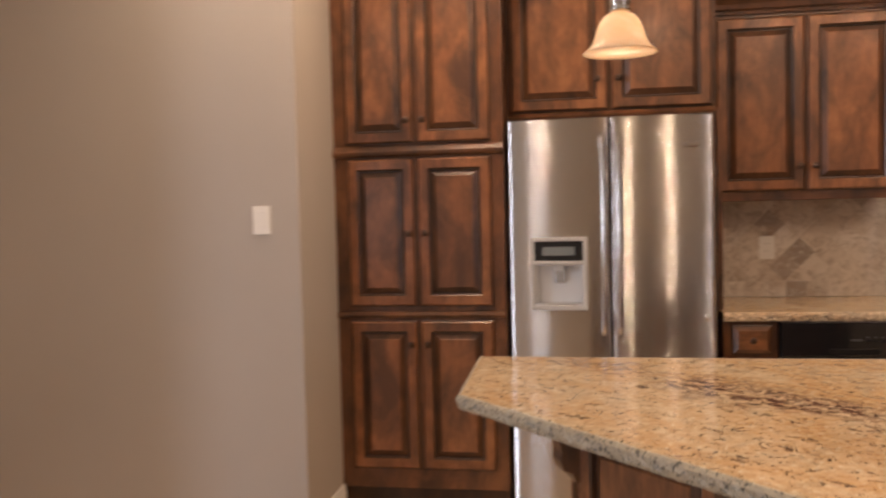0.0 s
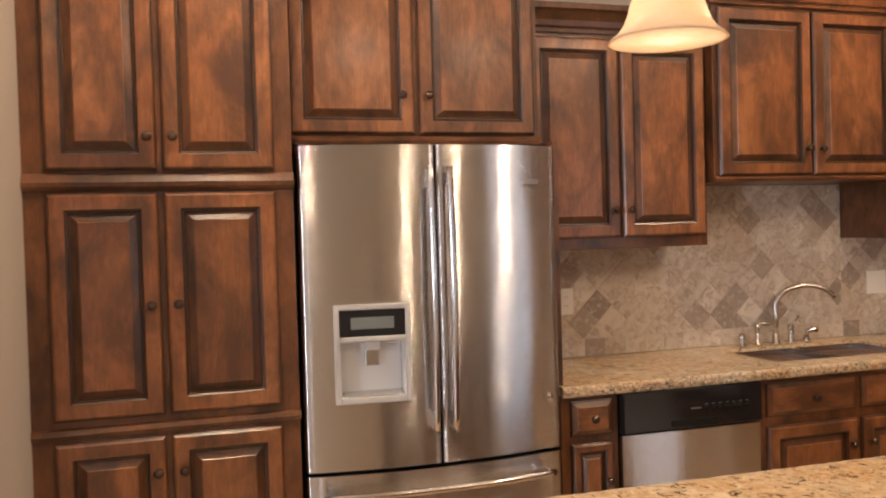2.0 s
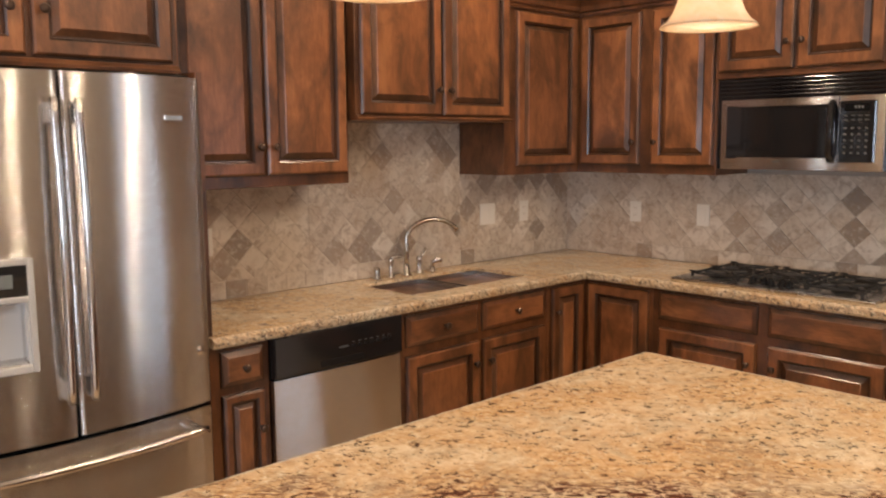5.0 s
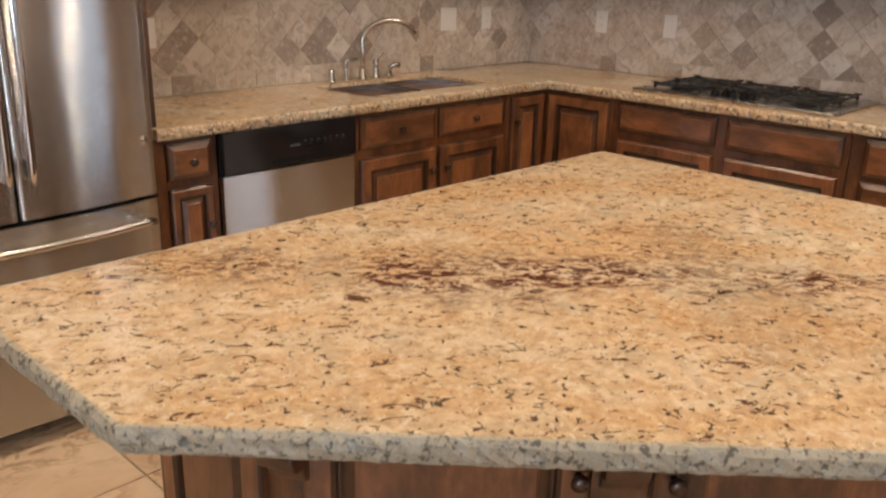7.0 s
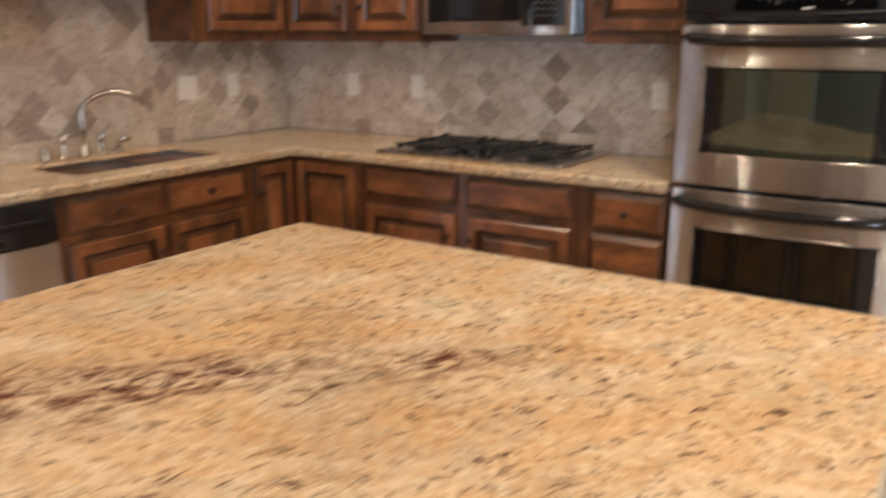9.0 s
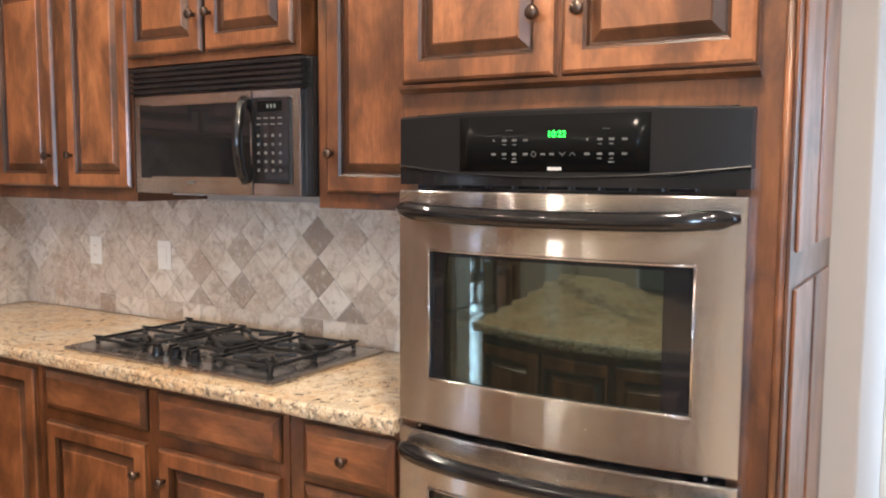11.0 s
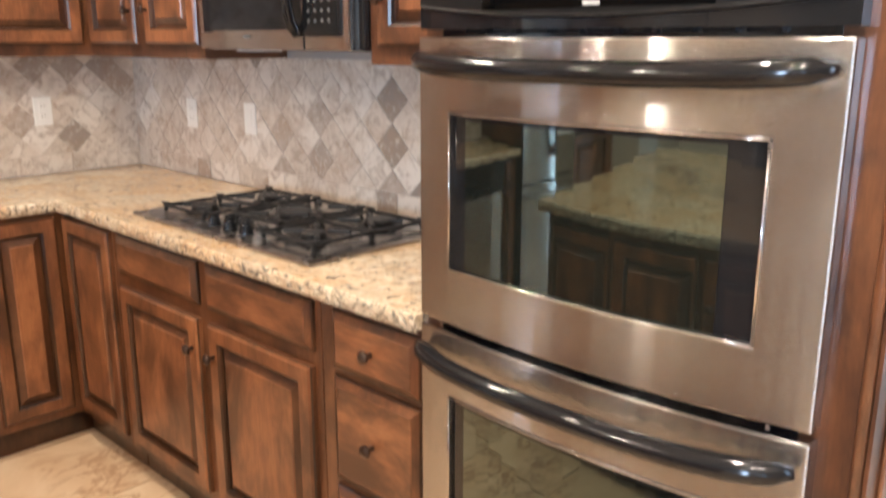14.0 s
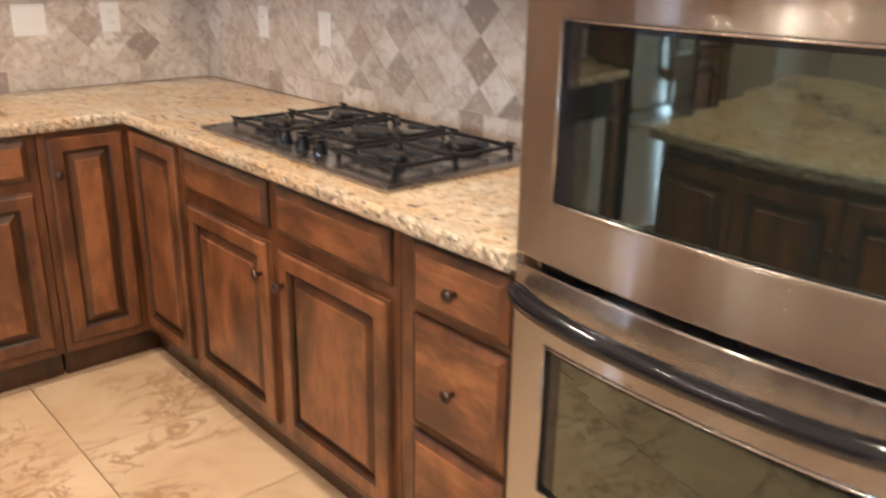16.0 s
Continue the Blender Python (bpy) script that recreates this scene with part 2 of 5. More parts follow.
def steel(name, rough=0.24, col=(0.60, 0.57, 0.54), wavy=0.25, brushed=0.0):
    """Stainless steel; brushed is the slope of the fine level grain, which draws highlights out upright."""
    m = mat(name, rough, 1.0, col)
    g = G(m)
    smear = g.noise(g.coord(), 5.0, 3, 0.6)
    g.rough(g.ramp(smear, [(0.3, rough * 0.92), (0.7, rough * 1.12)]))
    wave = g.noise(g.coord((1.0, 1.0, 0.8)), 2.6, 1, 0.4)
    g.bump(wave, wavy, 0.012)
    if brushed:
        grain = g.noise(g.coord((260, 260, 30000)), 1.0, 1, 0.5)
        spread = g.n.new("ShaderNodeMapRange")
        spread.inputs["From Min"].default_value, spread.inputs["From Max"].default_value = 0.2, 0.8
        spread.inputs["To Min"].default_value, spread.inputs["To Max"].default_value = -brushed, brushed
        g.link(grain, spread.inputs["Value"])
        up = g.n.new("ShaderNodeCombineXYZ")
        g.link(spread.outputs[0], up.inputs[2])
        add, unit = g.n.new("ShaderNodeVectorMath"), g.n.new("ShaderNodeVectorMath")
        unit.operation = "NORMALIZE"
        g.link(g.b.inputs["Normal"].links[0].from_socket, add.inputs[0])
        g.link(up.outputs[0], add.inputs[1])
        g.link(add.outputs[0], unit.inputs[0])
        g.link(unit.outputs[0], g.b.inputs["Normal"])
        tint = g.noise(g.coord((2, 2, 700)), 1.0, 2, 0.6)
        g.color(g.ramp(tint, [(0.3, tuple(0.965 * x for x in col)), (0.7, col)]))
        axis = g.n.new("ShaderNodeCombineXYZ")
        axis.inputs[2].default_value = 1.0
        g.link(axis.outputs[0], g.b.inputs["Tangent"])
        g.b.inputs["Anisotropic"].default_value = 0.95
    return m


STEEL = steel("brushed_stainless", 0.17, (0.56, 0.545, 0.53), wavy=0.30, brushed=0.55)
STEEL_P = steel("polished_stainless", 0.16, (0.66, 0.63, 0.60), wavy=0.05)
COOKST = steel("satin_cooktop_steel", 0.26, (0.50, 0.48, 0.46), wavy=0.03)
NICKEL = mat("brushed_nickel", 0.22, 1.0, (0.58, 0.54, 0.49))
SINKM = mat("satin_sink_steel", 0.22, 1.0, (0.52, 0.51, 0.50))
BLACKG = mat("black_glass", 0.05, 0, (0.012, 0.012, 0.013))
BLACKP = mat("black_plastic", 0.10, 0, (0.010, 0.010, 0.011))
CHARC = mat("charcoal_panel", 0.34, 0, (0.011, 0.0105, 0.0105))
CHARC.node_tree.nodes["Principled BSDF"].inputs["Specular IOR Level"].default_value = 0.16
IRON = mat("cast_iron", 0.45, 0, (0.010, 0.0095, 0.0095))
BRONZE = mat("oil_rubbed_bronze", 0.32, 0.9, (0.10, 0.07, 0.055))
RECESS = mat("satin_silver_plastic", 0.35, 0.3, (0.74, 0.75, 0.76))
GREYP = mat("light_grey_plastic", 0.35, 0, (0.46, 0.46, 0.45))
ALMOND = mat("almond_plastic", 0.4, 0, (0.84, 0.81, 0.75))
ALMOND_D = mat("almond_plastic_recess", 0.5, 0, (0.42, 0.38, 0.32))
PRINT = mat("pale_print", 0.9, 0, (0.095, 0.095, 0.092))
LCD = mat("grey_display", 0.3, 0, (0.16, 0.18, 0.18))
CAVITY = mat("dark_recess", 0.8, 0, (0.01, 0.01, 0.01))


def glow(name, col, strength):
    m = mat(name, 0.5, 0, col)
    b = m.node_tree.nodes["Principled BSDF"]
    b.inputs["Emission Color"].default_value = (*col, 1)
    b.inputs["Emission Strength"].default_value = strength
    return m


GREEN = glow("green_clock_digits", (0.12, 1.0, 0.05), 2.2)
BULB = glow("lit_bulb", (1.0, 0.80, 0.58), 4.0)
CANGLOW = glow("lit_can_lens", (1.0, 0.78, 0.52), 14.0)


def oven_glass():
    m = mat("tinted_oven_glass", 0.03, 0, (0.009, 0.010, 0.008))
    b = m.node_tree.nodes["Principled BSDF"]
    b.inputs["IOR"].default_value = 2.35
    b.inputs["Specular Tint"].default_value = (0.84, 1.0, 0.88, 1)
    return m


OVENG = oven_glass()
DISPG = mat("satin_black_display", 0.20, 0, (0.006, 0.006, 0.006))
DISPG.node_tree.nodes["Principled BSDF"].inputs["Specular IOR Level"].default_value = 0.05


def shade_mat():
    m = mat("alabaster_glass", 0.35, 0, (0.86, 0.66, 0.40))
    g = G(m)
    v = g.coord((1, 1, 1))
    c = g.ramp(g.noise(v, 14, 4, 0.6, 1.5), [(0.3, (0.93, 0.77, 0.57)), (0.7, (0.96, 0.90, 0.79))])
    g.color(c)
    tr = g.n.new("ShaderNodeBsdfTranslucent")
    g.link(c, tr.inputs[0])
    mx = g.n.new("ShaderNodeMixShader")
    mx.inputs[0].default_value = 0.62
    g.link(g.b.outputs[0], mx.inputs[1])
    g.link(tr.outputs[0], mx.inputs[2])
    g.link(mx.outputs[0], g.n["Material Output"].inputs[0])
    return m


ALABASTER = shade_mat()


# ---- mesh helpers ----
def box(bm, x0, x1, y0, y1, z0, z1, mi=0):
    vs = [bm.verts.new(p) for p in ((x0, y0, z0), (x1, y0, z0), (x1, y1, z0), (x0, y1, z0), (x0, y0, z1), (x1, y0, z1), (x1, y1, z1), (x0, y1, z1))]
    for f in ((3, 2, 1, 0), (4, 5, 6, 7), (0, 1, 5, 4), (1, 2, 6, 5), (2, 3, 7, 6), (3, 0, 4, 7)):
        bm.faces.new([vs[i] for i in f]).material_index = mi
    return bm


def boxes(*bs):
    bm = bmesh.new()
    for b in bs:
        box(bm, *b)
    return bm


def finish(ob, smooth=False, bevel=0.0, seg=2):
    if smooth:
        for p in ob.data.polygons:
            p.use_smooth = True
    if bevel:
        md = ob.modifiers.new("edge", "BEVEL")
        md.width, md.segments, md.limit_method, md.angle_limit = bevel, seg, "ANGLE", radians(40)
    return ob


def part(name, bm, material, parent=None, label="", smooth=False, bevel=0.0, m=None, seg=2, normals=True):
    me = bpy.data.meshes.new(name)
    if normals:
        bmesh.ops.recalc_face_normals(bm, faces=bm.faces[:])
    bm.to_mesh(me)
    bm.free()
    for k in (material if isinstance(material, (list, tuple)) else [material]):
        me.materials.append(k)
    ob = new(name, me)
    if parent:
        ob.parent = parent
    if m is not None:
        ob.matrix_basis = m
    if label:
        tagged(ob, label)
    return finish(ob, smooth, bevel, seg)


def thing(name, m, label, category, group=""):
    ob = new(name)
    ob.empty_display_size = 0.1
    ob.matrix_basis = m
    return tagged(ob, label, category, group)


def setting(name, bm, material, label, category, bevel=0.0):
    return tagged(part(name, bm, material, bevel=bevel), label, category, kind="structure")


def tube(points, r, seg=10, caps=True, radii=None):
    bm = bmesh.new()
    pts = [Vector(p) for p in points]
    rings = []
    side = None
    for i, p in enumerate(pts):
        d = (pts[min(i + 1, len(pts) - 1)] - pts[max(i - 1, 0)]).normalized()
        if side is None:
            side = d.orthogonal().normalized()
        side = (side - d * side.dot(d)).normalized()
        up = d.cross(side)
        rr = radii[i] if radii else r
        rings.append([bm.verts.new(p + rr * (math.cos(a) * side + math.sin(a) * up)) for a in (2 * math.pi * k / seg for k in range(seg))])
    for a, b in zip(rings, rings[1:]):
        for k in range(seg):
            bm.faces.new((a[k], a[(k + 1) % seg], b[(k + 1) % seg], b[k]))
    if caps:
        bm.faces.new(rings[0][::-1])
        bm.faces.new(rings[-1])
    return bm


def lathe(profile, seg=24, axis="z", at=(0, 0, 0), bm=None):
    """A turned solid from (radius, height) pairs."""
    bm = bm or bmesh.new()
    rings = []
    for r, h in profile:
        ring = []
        for k in range(seg):
            a = 2 * math.pi * k / seg
            c, s = r * math.cos(a), r * math.sin(a)
            p = (c, s, h) if axis == "z" else (c, -h, s)
            ring.append(bm.verts.new((p[0] + at[0], p[1] + at[1], p[2] + at[2])))
        rings.append(ring)
    for a, b in zip(rings, rings[1:]):
        for k in range(seg):
            bm.faces.new((a[k], a[(k + 1) % seg], b[(k + 1) % seg], b[k]))
    if profile[0][0] > 1e-5:
        bm.faces.new(rings[0][::-1])
    if profile[-1][0] > 1e-5:
        bm.faces.new(rings[-1])
    bmesh.ops.remove_doubles(bm, verts=bm.verts[:], dist=1e-5)
    return bm


def prism(poly, z0, z1, bm=None, mi=0, mi_side=0):
    bm = bm or bmesh.new()
    a = [bm.verts.new((x, y, z0)) for x, y in poly]
    b = [bm.verts.new((x, y, z1)) for x, y in poly]
    n = len(poly)
    bm.faces.new(a[::-1]).material_index = mi
    bm.faces.new(b).material_index = mi
    for i in range(n):
        bm.faces.new((a[i], a[(i + 1) % n], b[(i + 1) % n], b[i])).material_index = mi_side
    return bm


def moulding(path, profile):
    """Sweeps (out, z) pairs along a plan polyline, mitred; out points to the right of the way walked."""
    bm = bmesh.new()
    pts = [Vector(p) for p in path]
    nor = []
    for a, b in zip(pts, pts[1:]):
        d = (b - a).normalized()
        nor.append(Vector((d.y, -d.x)))
    rows = []
    for i, p in enumerate(pts):
        n0, n1 = nor[max(i - 1, 0)], nor[min(i, len(nor) - 1)]
        n = n0 + n1
        n = n / max(n.dot(n0), 0.2)
        rows.append([bm.verts.new((p.x + o * n.x, p.y + o * n.y, z)) for o, z in profile])
    k = len(profile)
    for a, b in zip(rows, rows[1:]):
        for j in range(k):
            bm.faces.new((a[j], a[(j + 1) % k], b[(j + 1) % k], b[j]))
    bm.faces.new(rows[0])
    bm.faces.new(rows[-1][::-1])
    return bm


def bowed(w, z0, z1, depth, bow, holes=(), cols=14, rows=()):
    """A slab whose front (towards -y) bows outwards across its width, with openings through it."""
    xs = {round(w * i / cols, 4) for i in range(cols + 1)}
    zs = {z0, z1, *rows}
    for a, b, c, d in holes:
        xs = {x for x in xs if abs(x - a) > 0.008 and abs(x - b) > 0.008 or x in (0, w)}
        xs |= {a, b}
        zs |= {c, d}
    xs, zs = sorted(xs), sorted(zs)
    f = lambda x: -bow * (1 - (2 * x / w - 1) ** 2)
    bm = bmesh.new()
    v = [[bm.verts.new((x, f(x), z)) for z in zs] for x in xs]
    for i in range(len(xs) - 1):
        for j in range(len(zs) - 1):
            cx, cz = (xs[i] + xs[i + 1]) / 2, (zs[j] + zs[j + 1]) / 2
            if not any(a < cx < b and c < cz < d for a, b, c, d in holes):
                bm.faces.new((v[i][j], v[i + 1][j], v[i + 1][j + 1], v[i][j + 1]))
    for q in [q for q in bm.verts if not q.link_faces]:
        bm.verts.remove(q)
    ex = bmesh.ops.extrude_face_region(bm, geom=bm.faces[:])
    for q in ex["geom"]:
        if isinstance(q, bmesh.types.BMVert):
            q.co.y = depth
    return bm


def text_mesh(body, size, depth=0.0006):
    cu = bpy.data.curves.new("text", "FONT")
    cu.body, cu.size, cu.extrude, cu.align_x, cu.align_y = body, size, depth, "CENTER", "CENTER"
    tmp = new("text", cu)
    bpy.context.view_layer.update()
    me = bpy.data.meshes.new_from_object(tmp.evaluated_get(bpy.context.evaluated_depsgraph_get()))
    bpy.data.objects.remove(tmp)
    return me


# ---- cabinetry ----
KNOB = lathe([(0.007, 0), (0.006, 0.010), (0.008, 0.014), (0.0145, 0.019), (0.0155, 0.024), (0.012, 0.029), (0.004, 0.031), (0, 0.031)], 14, "y")
_k = bpy.data.meshes.new("knob")
KNOB.to_mesh(_k)
KNOB.free()
_k.materials.append(BRONZE)
for _p in _k.polygons:
    _p.use_smooth = True


def knob(parent, x, y, z):
    ob = new("knob", _k)
    ob.parent = parent
    ob.location = (x, y, z)
    return tagged(ob, "dark oil-rubbed bronze round knob")


def rings(bm, w, h, prof, mats):
    """Nested rectangles (inset, out) from the outside in, facing -y; the last is filled."""
    loops = []
    for ins, out in prof:
        loops.append([bm.verts.new(p) for p in ((ins, -out, ins), (w - ins, -out, ins), (w - ins, -out, h - ins), (ins, -out, h - ins))])
    for n, (a, b) in enumerate(zip(loops, loops[1:])):
        for k in range(4):
            bm.faces.new((a[k], a[(k + 1) % 4], b[(k + 1) % 4], b[k])).material_index = mats[n]
    return loops


def door(parent, x0, x1, z0, z1, knob_at=None, rail=0.058):
    w, h = x1 - x0, z1 - z0
    bm = bmesh.new()
    lp = rings(bm, w, h, [(0, 0), (0, 0.012), (0.004, 0.016), (0.010, 0.021), (rail - 0.010, 0.021), (rail - 0.003, 0.016), (rail, 0.006), (rail, 0)], [2, 1, 0, 0, 1, 1, 1])
    for k in range(4):
        bm.faces.new((lp[-1][k], lp[-1][(k + 1) % 4], lp[0][(k + 1) % 4], lp[0][k]))
    d = part("door", bm, [WOOD, GLAZE, FRAMEW], parent, m=pose(x0, 0, z0))
    pw, ph = w - 2 * rail, h - 2 * rail
    pb = bmesh.new()
    s = min(0.026, pw * 0.2)
    lp = rings(pb, pw, ph, [(0, 0.0005), (0, 0.006), (0.005, 0.006), (s, 0.0165), (s + 0.003, 0.0195)], [1, 1, 0, 0])
    pb.faces.new(lp[-1])
    for f in list(pb.faces)[4:8]:
        f.material_index = 1
    for f in list(pb.faces)[8:12]:
        f.material_index = 3
    part("panel", pb, [WOOD, GLAZE, FRAMEW, BEVELW], d, m=pose(rail, 0, rail))
    if knob_at:
        knob(d, knob_at[0] - x0, -0.021, knob_at[1] - z0)
    return d


def drawer(parent, x0, x1, z0, z1, with_knob=True):
    w, h = x1 - x0, z1 - z0
    bm = bmesh.new()
    lp = rings(bm, w, h, [(0, 0), (0, 0.008), (0.005, 0.010), (0.020, 0.019), (0.023, 0.021)], [1, 1, 2, 0])
    bm.faces.new(lp[-1])
    bm.faces.new(lp[0][::-1])
    d = part("drawer", bm, [WOOD_H, GLAZE, FRAMEW], parent, m=pose(x0, 0, z0))
    if with_knob:
        knob(d, w / 2, -0.021, h / 2)
    return d


def cabinet(name, label, m, w, z0, z1, depth, doors=(), drawers=(), toe=0.0, category="cabinet", group="kitchen cabinets", open_top=False):
    """A carcass with a face frame round its openings; local x along the face, y into the wall."""
    c = thing(name, m, label, category, group)
    zb = z0 + toe
    part("body", boxes((0.001, w - 0.001, 0.0, depth, zb, z1)), FRAMEW, c, bevel=0.002)
    if toe:
        # set-back toe kick, wood colour scaled down to 0.26
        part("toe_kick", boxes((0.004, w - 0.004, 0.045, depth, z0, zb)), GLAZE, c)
    for d in doors:
        door(c, *d)
    for d in drawers:
        drawer(c, *d)
    return c


CROWN = [(0, 0), (0.012, 0.0), (0.014, 0.018), (0.026, 0.022), (0.030, 0.045), (0.052, 0.075), (0.066, 0.082), (0.068, 0.105), (0.0, 0.105)]


def crown(path, z, name="crown_moulding", label="dark-stained stepped wooden crown moulding on the cabinet tops"):
    ob = part(name, moulding(path, [(o, z + h) for o, h in CROWN]), FRAMEW, bevel=0.0015)
    return tagged(ob, label, "moulding", kind="structure")


# ---- the shell ----
NW, EW = 4.64, 3.40
setting("wall_north", boxes((-1.2, 3.6, NW, NW + 0.15, 0, CEIL)), WALL, "greige painted wall behind the sink run", "wall")
setting("wall_east", boxes((EW, EW + 0.15, 1.37, NW, 0, CEIL)), WALL, "greige painted wall behind the cooktop", "wall")
setting("wall_pantry_end", boxes((-6.65, -1.045, 3.45, 4.79, 0, CEIL)), WALL, "greige painted wall end with a light switch beside the pantry", "wall", 0.004)
# unseen stub, added to keep west window light off the switch wall
setting("wall_stub", boxes((-2.70, -2.57, 2.4, 3.449, 0, CEIL)), WALL, "unseen greige wall stub added to block window light", "wall", 0.004)
# west wall with a window opening
WY0, WY1, WZ0, WZ1 = -2.2, -1.0, 0.55, 2.35
setting("wall_west", boxes((ROOM_W - 0.15, ROOM_W, ROOM_S, WY0, 0, CEIL), (ROOM_W - 0.15, ROOM_W, WY1, 3.45, 0, CEIL), (ROOM_W - 0.15, ROOM_W, WY0, WY1, 0, WZ0), (ROOM_W - 0.15, ROOM_W, WY0, WY1, WZ1, CEIL)), WALL, "greige painted wall with a window", "wall")
SX0, SX1, SZ0, SZ1 = -3.1, -2.2, 0.75, 2.05
setting("wall_south", boxes((ROOM_W, SX0, ROOM_S - 0.15, ROOM_S, 0, CEIL), (SX1, 5.6, ROOM_S - 0.15, ROOM_S, 0, CEIL), (SX0, SX1, ROOM_S - 0.15, ROOM_S, 0, SZ0), (SX0, SX1, ROOM_S - 0.15, ROOM_S, SZ1, CEIL)), WALL, "greige painted wall with a window", "wall")
setting("wall_hall_side", boxes((3.40, 4.44, 1.245, 1.365, 0, CEIL)), WALL, "pale greige wall beside the oven cabinet", "wall", 0.008)
setting("wall_hall_end", boxes((5.45, 5.6, 0.99, 2.6, 0, CEIL), (5.45, 5.6, ROOM_S, 0.10, 0, CEIL), (5.45, 5.6, 0.10, 0.99, 2.06, CEIL)), WALL, "grey painted wall at the end of the hall", "wall")
setting("wall_hall_north", boxes((3.55, 5.6, 2.6, 2.75, 0, CEIL)), WALL, "grey painted hall wall", "wall")
setting("ceiling", boxes((-6.65, 5.6, ROOM_S - 0.15, 4.79, CEIL, CEIL + 0.1)), CEILP, "off-white flat painted ceiling", "ceiling")
setting("floor", boxes((-6.65, 5.6, ROOM_S - 0.15, 4.79, -0.12, -0.006)), FLOOR_GROUT, "tan stone tile floor with thin brown grout", "floor")
BASEP = [(0, 0), (0.014, 0), (0.014, 0.085), (0.010, 0.095), (0.006, 0.120), (0, 0.122)]
for nm, pth in (("baseboard_1", [(-1.045, 3.949), (-1.045, 3.45), (-2.57, 3.45)]), ("baseboard_2", [(4.40, 1.245), (3.40, 1.245), (3.40, 1.34)]), ("baseboard_3", [(5.45, 1.30), (5.45, 1.062)])):
    setting(nm, moulding(pth[::-1] if nm != "baseboard_3" else pth, BASEP), TRIM, "white painted wooden baseboard", "baseboard")
setting("trim", boxes((4.42, 4.462, 1.190, 1.2445, 0, 2.12), (4.42, 4.462, -0.3, 1.2445, 2.12, 2.21)), TRIM, "white painted casing round the hall opening", "door trim", 0.004)
setting("wall_hall_header", boxes((4.43, 4.55, -3.2, 1.245, 2.40, CEIL), (4.43, 4.55, -0.9, 1.245, 2.16, 2.40), (4.43, 4.55, -3.2, -2.6, 2.16, 2.40), (4.43, 4.55, -3.2, -2.6, 0, 2.16), (4.43, 4.55, -0.9, -0.3, 0, 2.16), (4.43, 4.55, -2.6, -0.9, 0, 0.8)), WALL, "greige wall over the hall opening", "wall")
hd = setting("door_1", boxes((5.47, 5.51, 0.115, 0.975, 0.01, 2.045)), TRIM, "white painted panelled door, closed, at the hall's end", "door", 0.003)
for k, (a, b) in enumerate(((0.2, 0.9), (1.05, 1.9))):
    for y in (0.22, 0.58):
        part("panel", boxes((5.462, 5.4705, y, y + 0.29, a, b)), TRIM, hd, bevel=0.006)
part("door_knob", lathe([(0.012, 0), (0.012, 0.03), (0.028, 0.04), (0.030, 0.055), (0.018, 0.068), (0, 0.070)], 16, "y"), BRONZE, hd, "dark bronze door knob", True, m=pose(5.47, 0.90, 0.95, 0, 0, -90))
part("deadbolt", lathe([(0.026, 0), (0.026, 0.012), (0.02, 0.018), (0, 0.018)], 16, "y"), BRONZE, hd, "dark bronze deadbolt", True, m=pose(5.47, 0.90, 1.10, 0, 0, -90))
setting("door_casing", boxes((5.425, 5.4495, 0.99, 1.06, 0, 2.13), (5.425, 5.4495, 0.03, 0.10, 0, 2.13), (5.425, 5.4495, 0.10, 0.99, 2.06, 2.13)), TRIM, "white painted door casing", "door trim", 0.004)


def window(name, m, w, z0, z1, label):
    """Frame, sill and a cross of muntins in an opening; local x along the wall, y outwards."""
    o = tagged(new(name), label, "window", kind="structure")
    o.matrix_basis = m
    t = 0.05
    part("window_frame", boxes((0, t, 0.03, 0.10, z0, z1), (w - t, w, 0.03, 0.10, z0, z1), (t, w - t, 0.03, 0.10, z0, z0 + t), (t, w - t, 0.03, 0.10, z1 - t, z1), (w / 2 - 0.03, w / 2 + 0.03, 0.04, 0.09, z0 + t, z1 - t)), TRIM, o, bevel=0.003)
    part("window_sill", boxes((-0.05, w + 0.05, -0.06, 0.03, z0 - 0.03, z0)), TRIM, o, bevel=0.004)
    return o


window("window_1", pose(ROOM_W, WY0, 0, 0, 0, 90), WY1 - WY0, WZ0, WZ1, "white framed window letting in cool daylight")
window("window_2", pose(SX1, ROOM_S, 0, 0, 0, 180), SX1 - SX0, SZ0, SZ1, "white framed window letting in daylight")


# unseen window, added to go with the east fill lamp
window("window_3_added", pose(4.43, -0.9, 0, 0, 0, -90), 1.7, 0.8, 2.40, "white framed window letting in daylight")


def can(x, y):
    c = thing("recessed_light", pose(x, y, CEIL), "white recessed ceiling light, switched on", "ceiling light", "recessed ceiling lights")
    part("trim_ring", lathe([(0.066, -0.001), (0.072, -0.006), (0.095, -0.006), (0.098, -0.001)], 28), TRIM, c, smooth=True)


for cx, cy, watts in CANS:
    can(cx, cy)

